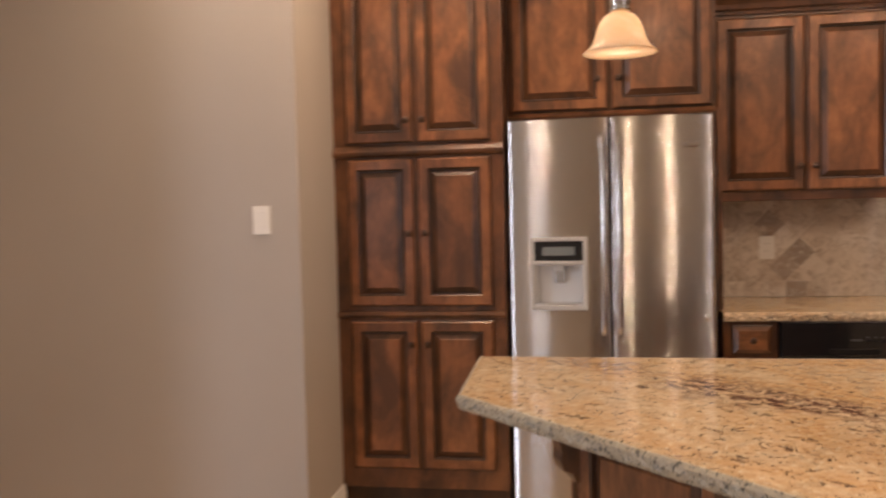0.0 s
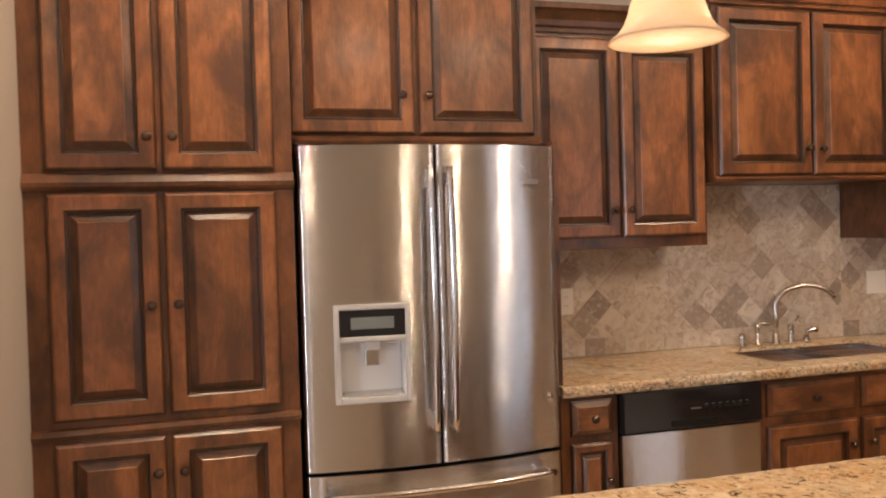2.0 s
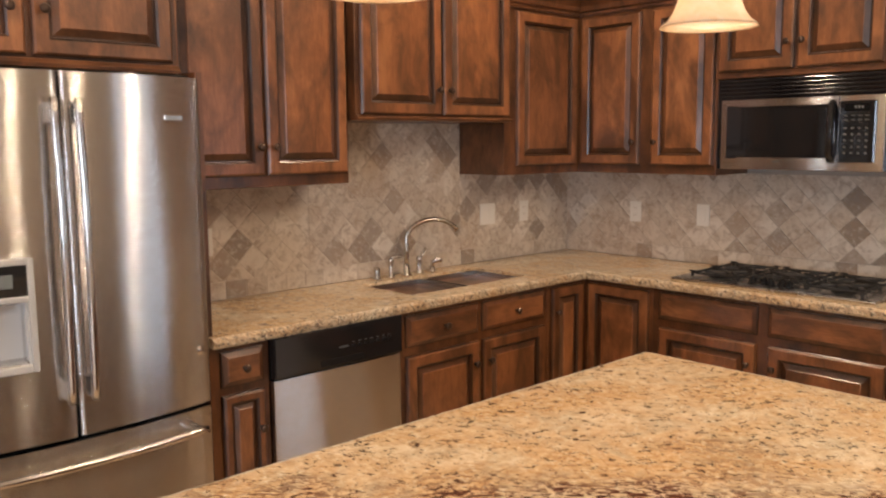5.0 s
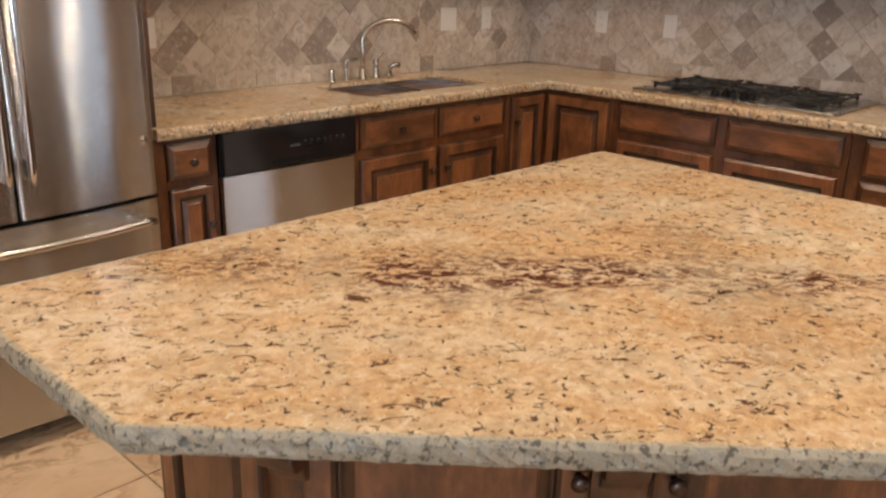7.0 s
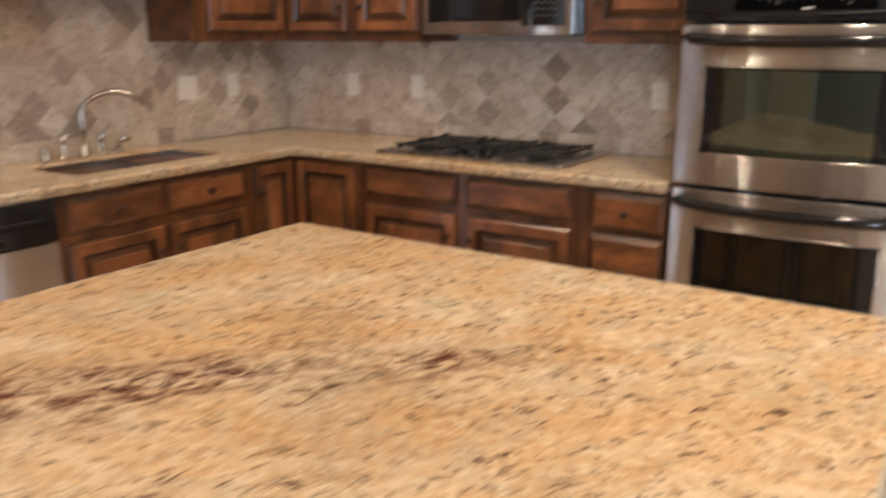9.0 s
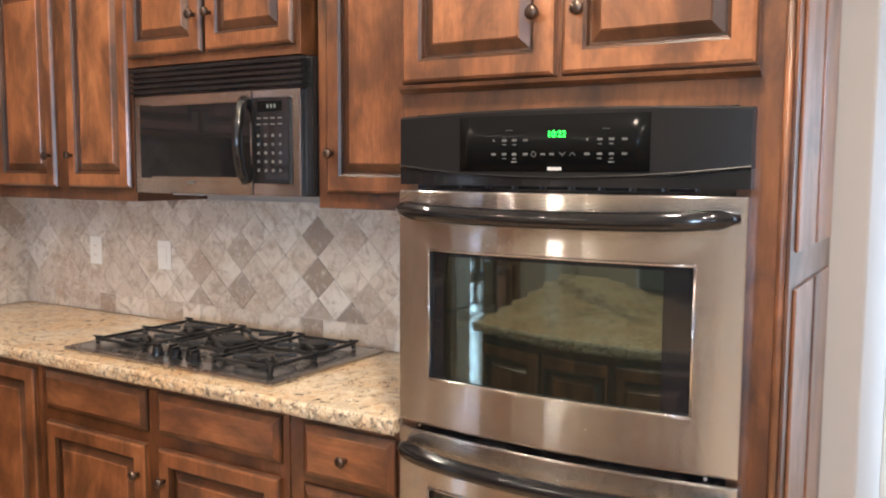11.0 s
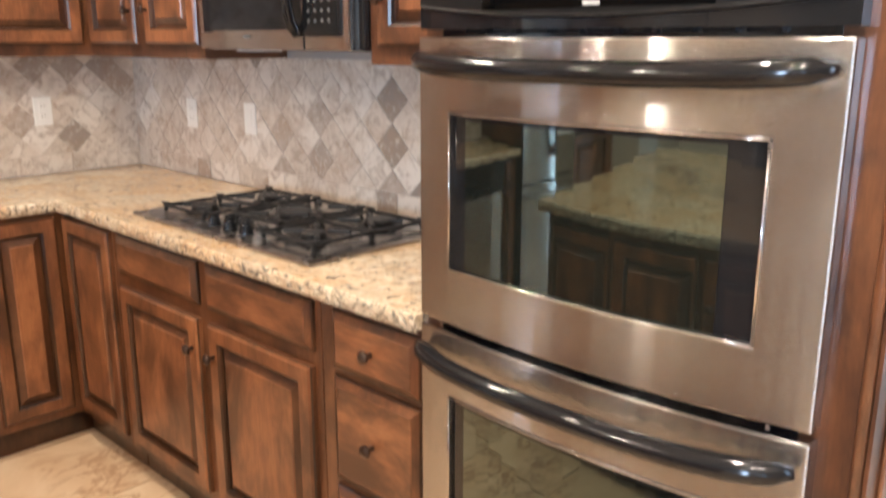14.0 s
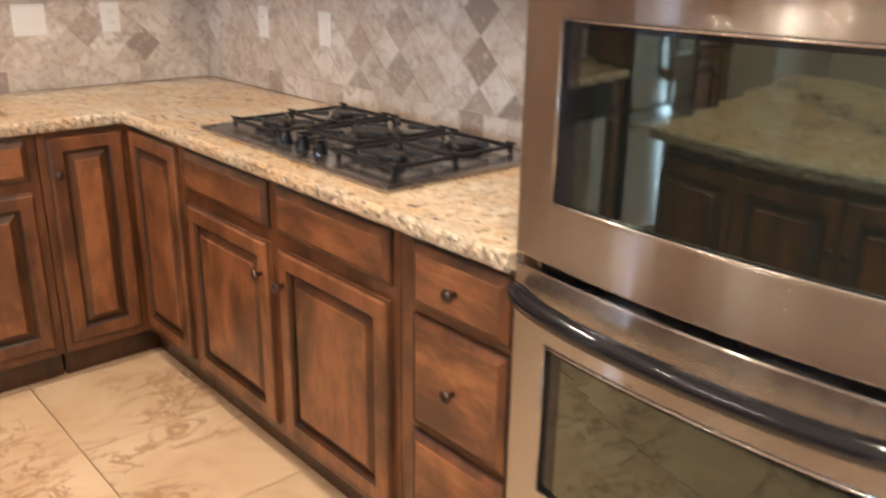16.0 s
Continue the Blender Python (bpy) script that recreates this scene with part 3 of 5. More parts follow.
# ---- pantry, fridge wall ----
FN = 3.95            # face frame of the pantry
pan = cabinet("pantry_cabinet", "tall dark-stained alder pantry with six raised-panel doors", pose(-1.06, FN, 0), 0.80, 0.0, 2.50, 0.68, toe=0.11,
              doors=[(0.078, 0.390, 1.700, 2.455, (0.364, 1.80)), (0.407, 0.741, 1.700, 2.455, (0.438, 1.80)),
                     (0.078, 0.390, 0.958, 1.632, (0.364, 1.292)), (0.407, 0.741, 0.958, 1.632, (0.440, 1.292)),
                     (0.078, 0.390, 0.205, 0.892, (0.366, 0.785)), (0.407, 0.741, 0.205, 0.892, (0.442, 0.785))])
part("ledge", moulding([(0.0, 0.0), (0.80, 0.0)], [(0, 1.638), (0.010, 1.640), (0.022, 1.652), (0.024, 1.664), (0.012, 1.682), (0.004, 1.692), (0, 1.692)]), FRAMEW, pan)
part("rail_moulding", moulding([(0.0, 0.0), (0.80, 0.0)], [(0, 0.902), (0.010, 0.904), (0.018, 0.918), (0.012, 0.932), (0, 0.936)]), FRAMEW, pan)
ovf = cabinet("over_fridge_cabinet", "dark-stained alder wall cabinet with two doors above the refrigerator", pose(-0.26, 4.17, 0), 0.945, 1.80, 2.50, 0.46,
              doors=[(0.018, 0.462, 1.838, 2.455, (0.415, 1.975)), (0.480, 0.925, 1.838, 2.455, (0.513, 1.975))])
part("ledge", moulding([(0.0, 0.0), (0.945, 0.0)], [(0, 1.802), (0.022, 1.804), (0.024, 1.816), (0.010, 1.830), (0, 1.832)]), FRAMEW, ovf)
tagged(part("end_panel", boxes((0.662, 0.682, 4.0, 4.6395, 0.925, 1.80)), FRAMEW), "dark-stained end panel beside the refrigerator", "panel")


def fridge():
    f = thing("refrigerator", pose(-0.247, 3.955, 0), "stainless steel French-door refrigerator with water dispenser", "refrigerator")
    W = 0.897
    part("case", boxes((0.012, W - 0.012, 0.075, 0.66, 0.03, 1.765)), CHARC, f, "dark grey side case", bevel=0.004)
    part("base_grille", boxes((0.02, W - 0.02, 0.10, 0.14, 0.004, 0.06)), BLACKP, f)
    part("hinge_cover", boxes((0.0, 0.10, 0.07, 0.20, 1.766, 1.790)), CHARC, f, bevel=0.006)
    part("hinge_cover", boxes((W - 0.10, W, 0.07, 0.20, 1.766, 1.790)), CHARC, f, bevel=0.006)
    w2 = W / 2 - 0.003
    DX0, DX1, DZ0, DZ1 = 0.098, 0.346, 0.940, 1.262

    def curved(x0, x1, z0, z1, name, holes=(), rows=()):
        bm = bmesh.new()
        xs = sorted({round(x0 + (x1 - x0) * i / 16, 4) for i in range(17)} | {h for q in holes for h in q[:2]})
        zs = sorted({z0, z1, *rows} | {h for q in holes for h in q[2:]})

        def fy(x):
            y = -0.046 * (1 - (2 * x / W - 1) ** 2)
            e = min(x - x0, x1 - x)
            return y + (0.010 * (1 - e / 0.012) ** 2 if e < 0.012 else 0)
        xs = sorted(set(xs) | {x0 + 0.004, x0 + 0.012, x1 - 0.004, x1 - 0.012})
        v = [[bm.verts.new((x, fy(x), z)) for z in zs] for x in xs]
        for i in range(len(xs) - 1):
            for j in range(len(zs) - 1):
                cx, cz = (xs[i] + xs[i + 1]) / 2, (zs[j] + zs[j + 1]) / 2
                if not any(a < cx < b and c < cz < d for a, b, c, d in holes):
                    bm.faces.new((v[i][j], v[i + 1][j], v[i + 1][j + 1], v[i][j + 1]))
        for q in [q for q in bm.verts if not q.link_faces]:
            bm.verts.remove(q)
        ex = bmesh.ops.extrude_face_region(bm, geom=bm.faces[:])
        for q in ex["geom"]:
            if isinstance(q, bmesh.types.BMVert):
                q.co.y = 0.065
        bmesh.ops.recalc_face_normals(bm, faces=bm.faces[:])
        for e in bm.edges:
            e.smooth = e.calc_face_angle(0) < radians(35)
        return part(name, bm, STEEL, f, smooth=True)

    left = curved(0, w2, 0.722, 1.777, "door", [(DX0 + 0.02, DX1 - 0.02, DZ0 + 0.03, DZ1 - 0.125)])
    right = curved(W - w2, W, 0.722, 1.777, "door")
    low = curved(0.0, W, 0.075, 0.708, "freezer_drawer")
    # tall bar handles
    for x, d in ((w2 - 0.030, left), (W - w2 + 0.030, right)):
        y = -0.046 * (1 - (2 * x / W - 1) ** 2)
        pts = [(x, y - 0.046 - 0.014 * math.sin(math.pi * k / 20), 0.835 + 0.865 * k / 20) for k in range(21)]
        part("handle", tube(pts, 0.0115, 12), STEEL_P, d, "long curved stainless handle", True)
        for z in (0.875, 1.66):
            part("handle_mount", boxes((x - 0.013, x + 0.013, y - 0.048, y + 0.004, z - 0.030, z + 0.030)), STEEL_P, d, bevel=0.005)
    pts = [(0.05 + (W - 0.10) * k / 24, -0.046 * (1 - (2 * (0.05 + (W - 0.10) * k / 24) / W - 1) ** 2) - 0.045, 0.648) for k in range(25)]
    part("handle", tube(pts, 0.0125, 12), STEEL_P, low, "long curved stainless handle", True)
    for x in (0.085, W - 0.085):
        y = -0.046 * (1 - (2 * x / W - 1) ** 2)
        part("handle_mount", boxes((x - 0.02, x + 0.02, y - 0.045, y + 0.004, 0.635, 0.661)), STEEL_P, low, bevel=0.005)
    # dispenser: grey surround, display, recess with paddle
    tilt = math.degrees(math.atan2(0.046 * (1 - (2 * DX1 / W - 1) ** 2) - 0.046 * (1 - (2 * DX0 / W - 1) ** 2), DX1 - DX0))
    y0 = -0.046 * (1 - (2 * DX0 / W - 1) ** 2)
    dm = pose(DX0, y0 - 0.004, DZ0, 0, 0, -tilt)
    dw, dh = 0.250, DZ1 - DZ0
    d = part("dispenser", boxes((0, 0.018, -0.014, 0.006, 0, dh), (dw - 0.018, dw, -0.014, 0.006, 0, dh), (0.018, dw - 0.018, -0.014, 0.006, 0, 0.022), (0.018, dw - 0.018, -0.014, 0.006, dh - 0.018, dh), (0.018, dw - 0.018, -0.014, 0.006, dh - 0.122, dh - 0.104)), GREYP, left, "light grey plastic dispenser surround", bevel=0.004, m=dm)
    part("display", boxes((0.018, dw - 0.018, -0.010, 0.004, dh - 0.104, dh - 0.018)), BLACKG, f, "glossy black display panel", m=dm)
    part("screen", boxes((0.055, dw - 0.055, -0.0112, -0.0098, dh - 0.080, dh - 0.042)), LCD, f, "grey display", m=dm)
    part("recess", boxes((0.018, 0.024, 0.002, 0.065, 0.022, dh - 0.122), (dw - 0.024, dw - 0.018, 0.002, 0.065, 0.022, dh - 0.122), (0.018, dw - 0.018, 0.062, 0.068, 0.022, dh - 0.122), (0.018, dw - 0.018, 0.002, 0.065, 0.018, 0.024), (0.018, dw - 0.018, 0.002, 0.065, dh - 0.126, dh - 0.120)), RECESS, f, "bright satin dispenser recess", m=dm)
    part("nozzle", boxes((dw / 2 - 0.024, dw / 2 + 0.024, -0.004, 0.040, dh - 0.150, dh - 0.122)), GREYP, f, bevel=0.003, m=dm)
    part("paddle", boxes((dw / 2 - 0.022, dw / 2 + 0.022, 0.030, 0.036, dh - 0.205, dh - 0.150)), SINKM, f, bevel=0.003, m=dm)
    part("drip_tray", boxes((0.03, dw - 0.03, 0.0, 0.055, 0.024, 0.030)), GREYP, f, bevel=0.002, m=dm)
    part("badge", boxes((W - 0.135, W - 0.075, -0.030, -0.016, 1.640, 1.660)), STEEL_P, right, "small bright badge", bevel=0.003)
    part("round_badge", lathe([(0.016, 0), (0.016, 0.004), (0, 0.005)], 16, "y"), STEEL_P, right, smooth=True, m=pose(W - 0.045, -0.006, 0.900))


fridge()

# ---- sink run ----
BF = 4.035           # face frame of the base cabinets, north run
CT, CB = 0.915, 0.880
cabinet("base_cabinet", "narrow dark-stained base cabinet with one drawer over a door", pose(0.685, BF, 0), 0.232, 0, CB - 0.001, 0.59, toe=0.10,
        doors=[(0.038, 0.205, 0.135, 0.700, (0.180, 0.56), 0.038)], drawers=[(0.038, 0.205, 0.728, 0.856)])


def dishwasher():
    d = thing("dishwasher", pose(0.92, 4.012, 0), "stainless dishwasher with black control panel under the counter", "dishwasher")
    part("tub", boxes((0.004, 0.600, 0.03, 0.58, 0.10, 0.872)), BLACKP, d)
    part("door", bowed(0.604, 0.118, 0.716, 0.03, 0.004), STEEL, d, smooth=False, bevel=0.004)
    cp = part("control_panel", boxes((0.0, 0.604, -0.012, 0.03, 0.721, 0.876)), BLACKP, d, "glossy black control panel", bevel=0.006)
    part("handle_recess", boxes((0.20, 0.40, -0.0135, -0.008, 0.732, 0.757)), CHARC, cp, bevel=0.002)
    for k in range(7):
        part("button", boxes((0.345 + 0.030 * k, 0.365 + 0.030 * k, -0.0145, -0.011, 0.786, 0.798)), CHARC, cp)
        part("print_mark", boxes((0.347 + 0.030 * k, 0.360 + 0.030 * k, -0.0136, -0.0118, 0.806, 0.809)), PRINT, cp)
    part("badge", boxes((0.285, 0.330, -0.0136, -0.0118, 0.792, 0.799)), PRINT, cp)
    part("toe_kick", boxes((0.01, 0.594, 0.05, 0.07, 0.0, 0.112)), BLACKP, d)


dishwasher()
cabinet("sink_base_cabinet", "dark-stained sink base cabinet with two drawer fronts and two doors", pose(1.532, BF, 0), 0.95, 0, CB - 0.001, 0.59, toe=0.10,
        doors=[(0.032, 0.462, 0.135, 0.685, (0.428, 0.585)), (0.488, 0.920, 0.135, 0.685, (0.522, 0.585))], drawers=[(0.032, 0.462, 0.722, 0.856), (0.488, 0.920, 0.722, 0.856)])
EF = 2.787           # face frame of the base cabinets, east run
corner = cabinet("corner_base_cabinet", "dark-stained corner base cabinet with two doors meeting in the corner", pose(2.484, BF, 0), EF - 2.484 + 0.59, 0, CB - 0.001, 0.59, toe=0.10,
                 doors=[(0.024, 0.272, 0.135, 0.856, (0.048, 0.735))])
cw = thing("corner_return_cabinet", pose(EF, BF - 0.001, 0, 0, 0, -90), "dark-stained corner cabinet return with one tall door", "cabinet", "kitchen cabinets")
part("body", boxes((0.0, 0.400, 0.0, 0.59, 0.10, CB - 0.001)), FRAMEW, cw, bevel=0.002)
# toe kick of the return, same 0.26 tone
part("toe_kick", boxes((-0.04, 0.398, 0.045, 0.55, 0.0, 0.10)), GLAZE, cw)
door(cw, 0.028, 0.385, 0.135, 0.856)
# ---- cooktop run, local x runs from north to south ----
Y0 = 3.634
cabinet("cooktop_base_cabinet", "dark-stained cooktop base cabinet with two false drawers and two doors", pose(EF, Y0, 0, 0, 0, -90), 1.082, 0, CB - 0.001, 0.59, toe=0.10,
        doors=[(0.042, 0.525, 0.135, 0.690, (0.495, 0.595)), (0.580, 1.054, 0.135, 0.690, (0.610, 0.595))], drawers=[(0.036, 0.528, 0.728, 0.858, False), (0.574, 1.058, 0.728, 0.858, False)])
cabinet("drawer_base_cabinet", "dark-stained base cabinet with three drawers beside the ovens", pose(EF, Y0 - 1.083, 0, 0, 0, -90), 0.352, 0, CB - 0.001, 0.59, toe=0.10,
        drawers=[(0.052, 0.346, 0.712, 0.858), (0.052, 0.346, 0.425, 0.694), (0.052, 0.346, 0.125, 0.408)])


def clip(poly, a, b, c):
    """Keeps the side of a polygon on which a x + b y <= c."""
    out = []
    for p, q in zip(poly, poly[1:] + poly[:1]):
        dp, dq = a * p[0] + b * p[1] - c, a * q[0] + b * q[1] - c
        if dp <= 0:
            out.append(p)
        if (dp < 0 < dq) or (dq < 0 < dp):
            t = dp / (dp - dq)
            out.append((p[0] + t * (q[0] - p[0]), p[1] + t * (q[1] - p[1])))
    return out


# worktop: L in plan with a hole for the sink, chiselled front edge
SK = (1.70, 2.45, 4.135, 4.50)      # sink opening
FRONT_N, FRONT_E = 4.0, 2.752


def slab(name, rects, label, front):
    """Butted rectangles with a thicker rough edge along the front line."""
    ob = new(name)
    tagged(ob, label, "worktop")
    bm = bmesh.new()
    for r in rects:
        box(bm, *r, CB, CT)
    bmesh.ops.remove_doubles(bm, verts=bm.verts[:], dist=1e-5)
    part("slab", bm, GRANITE, ob)
    return ob


wt = slab("worktop", [(0.684, SK[0], FRONT_N + 0.012, 4.632), (SK[0], SK[1], FRONT_N + 0.012, SK[2]), (SK[0], SK[1], SK[3], 4.632), (SK[1], FRONT_E + 0.012, FRONT_N + 0.012, 4.632),
                      (FRONT_E + 0.012, 3.392, 2.198, 4.632)], "golden brown granite worktop with rough chiselled edge", None)


def rough_edge(pts, z0, z1, seed, out=0.012, step=0.012):
    """A chiselled strip along a plan polyline; the rough face lies to the right of the way walked."""
    rnd = random.Random(seed)
    bm = bmesh.new()
    rows = []
    P = [Vector(p) for p in pts]
    way = []
    for n, (a, b) in enumerate(zip(P, P[1:])):
        k = max(2, int((b - a).length / step))
        way += [a.lerp(b, i / k) for i in range(k)]
    way.append(P[-1])
    for i, p in enumerate(way):
        d0 = (p - way[max(i - 1, 0)])
        d1 = (way[min(i + 1, len(way) - 1)] - p)
        d0 = d0.normalized() if d0.length else d1.normalized()
        d1 = d1.normalized() if d1.length else d0
        n = Vector((d0.y, -d0.x)) + Vector((d1.y, -d1.x))
        n = n / max(n.dot(Vector((d0.y, -d0.x))), 0.3)
        h = z1 - z0
        prof = [(0, z1), (out * 0.55 + rnd.uniform(-.002, .002), z1 - 0.0005), (out + rnd.uniform(-.0025, .002), z1 - 0.22 * h), (out + rnd.uniform(-.004, .003), z1 - 0.5 * h), (out + rnd.uniform(-.005, .001), z1 - 0.78 * h), (out * 0.4 + rnd.uniform(-.002, .002), z0), (0, z0)]
        rows.append([bm.verts.new((p.x + o * n.x, p.y + o * n.y, z)) for o, z in prof])
    for a, b in zip(rows, rows[1:]):
        for j in range(6):
            bm.faces.new((a[j], a[j + 1], b[j + 1], b[j]))
    bm.faces.new(rows[0])
    bm.faces.new(rows[-1][::-1])
    return bm


part("chiselled_edge", rough_edge([(0.684, FRONT_N + 0.0118), (FRONT_E + 0.0118, FRONT_N + 0.0118), (FRONT_E + 0.0118, 2.198)], CB - 0.004, CT, 3), GRANITE_EDGE_GOLD, wt, "rough chiselled granite edge")


def sink():
    s = thing("kitchen_sink", pose(0, 0, 0), "double-bowl undermount stainless steel sink", "sink")
    x0, x1, y0, y1 = SK
    for name, a, b in (("bowl", x0 + 0.002, (x0 + x1) / 2 - 0.012), ("bowl", (x0 + x1) / 2 + 0.012, x1 - 0.002)):
        bm = bmesh.new()
        t, zb, zt = 0.004, CB - 0.18, CT - 0.012
        c, d = y0 + 0.002, y1 - 0.002
        box(bm, a, a + t, c, d, zb, zt)
        box(bm, b - t, b, c, d, zb, zt)
        box(bm, a + t, b - t, c, c + t, zb, zt)
        box(bm, a + t, b - t, d - t, d, zb, zt)
        box(bm, a, b, c, d, zb - t, zb)
        bw = part(name, bm, SINKM, s)
        part("drain", lathe([(0.05, 0), (0.05, 0.004), (0.036, 0.003), (0.03, -0.002), (0, -0.002)], 20), NICKEL, bw, smooth=True, m=pose((a + b) / 2, (c + d) / 2, zb + 0.001))
    part("divider", boxes(((x0 + x1) / 2 - 0.0115, (x0 + x1) / 2 + 0.0115, y0 + 0.002, y1 - 0.002, CB - 0.17, CT - 0.03)), STEEL_P, s, bevel=0.004)


sink()


def faucet():
    x, y = 2.03, 4.555
    f = thing("faucet", pose(x, y, CT), "brushed nickel high-arc kitchen faucet", "faucet")
    part("base", lathe([(0.027, 0), (0.027, 0.008), (0.019, 0.014), (0.016, 0.05), (0.0135, 0.055), (0, 0.056)], 20), NICKEL, f, smooth=True)
    pts = [(0, 0, 0.05), (0.002, -0.004, 0.13)]
    for k in range(15):
        a = math.pi * (1 - k / 14 * 0.86)
        pts.append((0.125 + 0.125 * math.cos(a), -0.06 - 0.06 * math.cos(a), 0.175 + 0.10 * math.sin(a)))
    part("spout", tube(pts, 0.0115, 12, True, [0.0125] * 12 + [0.0115] * (len(pts) - 12)), NICKEL, f, smooth=True)
    hb = thing("lever_valve", pose(2.115, 4.555, CT), "brushed nickel lever valve beside the faucet", "faucet valve")
    part("base", lathe([(0.024, 0), (0.023, 0.01), (0.015, 0.018), (0.014, 0.07), (0.018, 0.078), (0.012, 0.09), (0, 0.092)], 18), NICKEL, hb, smooth=True)
    part("lever", tube([(0, 0, 0.082), (0.02, -0.006, 0.105), (0.036, -0.01, 0.128)], 0.006, 8), NICKEL, hb, smooth=True)
    sd = thing("soap_dispenser", pose(1.935, 4.56, CT), "brushed nickel soap dispenser pump", "soap dispenser")
    part("base", lathe([(0.021, 0), (0.020, 0.008), (0.012, 0.016), (0.011, 0.075), (0.014, 0.085), (0.010, 0.10), (0, 0.102)], 18), NICKEL, sd, smooth=True)
    part("nozzle", tube([(0, 0, 0.088), (0.012, -0.008, 0.104), (0.045, -0.028, 0.106)], 0.0055, 8), NICKEL, sd, smooth=True)
    ag = thing("air_gap_cap", pose(1.852, 4.565, CT), "short brushed nickel air gap cap", "air gap")
    part("cap", lathe([(0.022, 0), (0.021, 0.006), (0.016, 0.014), (0.016, 0.045), (0.013, 0.058), (0, 0.062)], 18), NICKEL, ag, smooth=True)
    sp = thing("side_sprayer", pose(2.205, 4.56, CT), "dark nickel side sprayer resting in its holder", "sprayer")
    part("holder", lathe([(0.024, 0), (0.023, 0.008), (0.016, 0.016), (0.015, 0.028), (0, 0.03)], 18), NICKEL, sp, smooth=True)
    part("head", tube([(0, 0, 0.02), (0.002, -0.006, 0.05), (0.02, -0.022, 0.062), (0.04, -0.034, 0.058)], 0.013, 10, True, [0.010, 0.013, 0.015, 0.012]), NICKEL, sp, smooth=True)


faucet()

# ---- wall cabinets ----
U1 = 4.318
cabinet("wall_cabinet", "dark-stained alder wall cabinet with two tall raised-panel doors", pose(0.685, U1, 0), 0.826, 1.400, 2.27, 0.32,
        doors=[(0.020, 0.412, 1.445, 2.245, (0.385, 1.555)), (0.424, 0.812, 1.445, 2.245, (0.452, 1.555))])
U2 = 4.27
u2 = cabinet("sink_wall_cabinet", "raised dark-stained wall cabinet with two doors above the sink", pose(1.513, U2, 0), 0.962, 1.662, 2.42, 0.368,
             doors=[(0.024, 0.484, 1.688, 2.385, (0.455, 1.800)), (0.496, 0.940, 1.688, 2.385, (0.525, 1.800))])
part("ledge", moulding([(0.0, 0.0), (0.962, 0.0)], [(0, 1.664), (0.018, 1.665), (0.022, 1.674), (0.010, 1.684), (0, 1.685)]), FRAMEW, u2)
UE = 3.078
cabinet("corner_wall_cabinet", "dark-stained alder wall cabinet with one door beside the corner", pose(2.477, U1, 0), UE - 2.477 + 0.32, 1.400, 2.24, 0.32,
        doors=[(0.085, 0.570, 1.445, 2.215, None)])
cabinet("wall_cabinet", "dark-stained alder corner wall cabinet with two tall doors", pose(UE, U1 - 0.001, 0, 0, 0, -90), 0.828, 1.400, 2.24, 0.32,
        doors=[(0.030, 0.400, 1.445, 2.215, (0.432 - 0.062, 1.56)), (0.470, 0.812, 1.445, 2.215, (0.500, 1.56))])
MY = 3.488
mwc = cabinet("microwave_wall_cabinet", "dark-stained wall cabinet with two short doors above the microwave", pose(UE - 0.03, MY, 0, 0, 0, -90), 0.765, 1.850, 2.42, 0.35,
              doors=[(0.018, 0.372, 1.880, 2.385, (0.345, 1.995)), (0.388, 0.745, 1.880, 2.385, (0.415, 1.995))])
cabinet("narrow_wall_cabinet", "dark-stained wall cabinet with one door between microwave and ovens", pose(UE, MY - 0.802, 0, 0, 0, -90), 0.486, 1.400, 2.24, 0.32,
        doors=[(0.041, 0.471, 1.445, 2.215, (0.066, 1.56))])
OF = 2.792
OY = 2.198
oc = cabinet("oven_cabinet", "tall dark-stained alder oven cabinet with panelled side", pose(OF, OY, 0, 0, 0, -90), 0.862, 0.0, 2.50, 0.60, toe=0.10,
             doors=[(0.010, 0.395, 1.712, 2.455, (0.352, 1.842)), (0.409, 0.800, 1.712, 2.455, (0.452, 1.842))])
drawer(oc, 0.018, 0.800, 0.120, 0.285, False)
part("face_rail", moulding([(0.004, 0.0), (0.806, 0.0)], [(0, 1.690), (0.010, 1.692), (0.020, 1.700), (0.022, 1.708), (0, 1.709)]), FRAMEW, oc)
part("corner_bead", tube([(0.853, -0.002, 0.10), (0.853, -0.002, 2.49)], 0.008, 10), WOOD, oc, smooth=True)
# panels on the side of the oven cabinet that faces the hall
sd = part("side_panel", boxes((0.862, 0.868, 0.0, 0.60, 0.10, 2.50)), FRAMEW, oc)
for z0, z1 in ((0.16, 1.29), (1.36, 2.44)):
    for y0, y1 in ((0.05, 0.28), (0.32, 0.55)):
        part("panel", boxes((0.868, 0.875, y0, y1, z0, z1)), WOOD, sd, bevel=0.006)

crown([(-1.06, FN), (-0.26, FN), (-0.26, 4.17), (0.685, 4.17)], 2.42)
crown([(0.685, U1), (1.513, U1)], 2.262)
crown([(1.513, 4.64), (1.513, U2), (2.475, U2), (2.475, 4.64)], 2.400)
crown([(2.475, U1), (UE, U1), (UE, MY)], 2.230)
crown([(3.40, MY), (UE - 0.03, MY), (UE - 0.03, MY - 0.765), (3.40, MY - 0.765)], 2.400)
crown([(UE, MY - 0.802), (UE, OY)], 2.230)
crown([(3.40, OY), (OF, OY), (OF, OY - 0.862), (3.40, OY - 0.862)], 2.42)


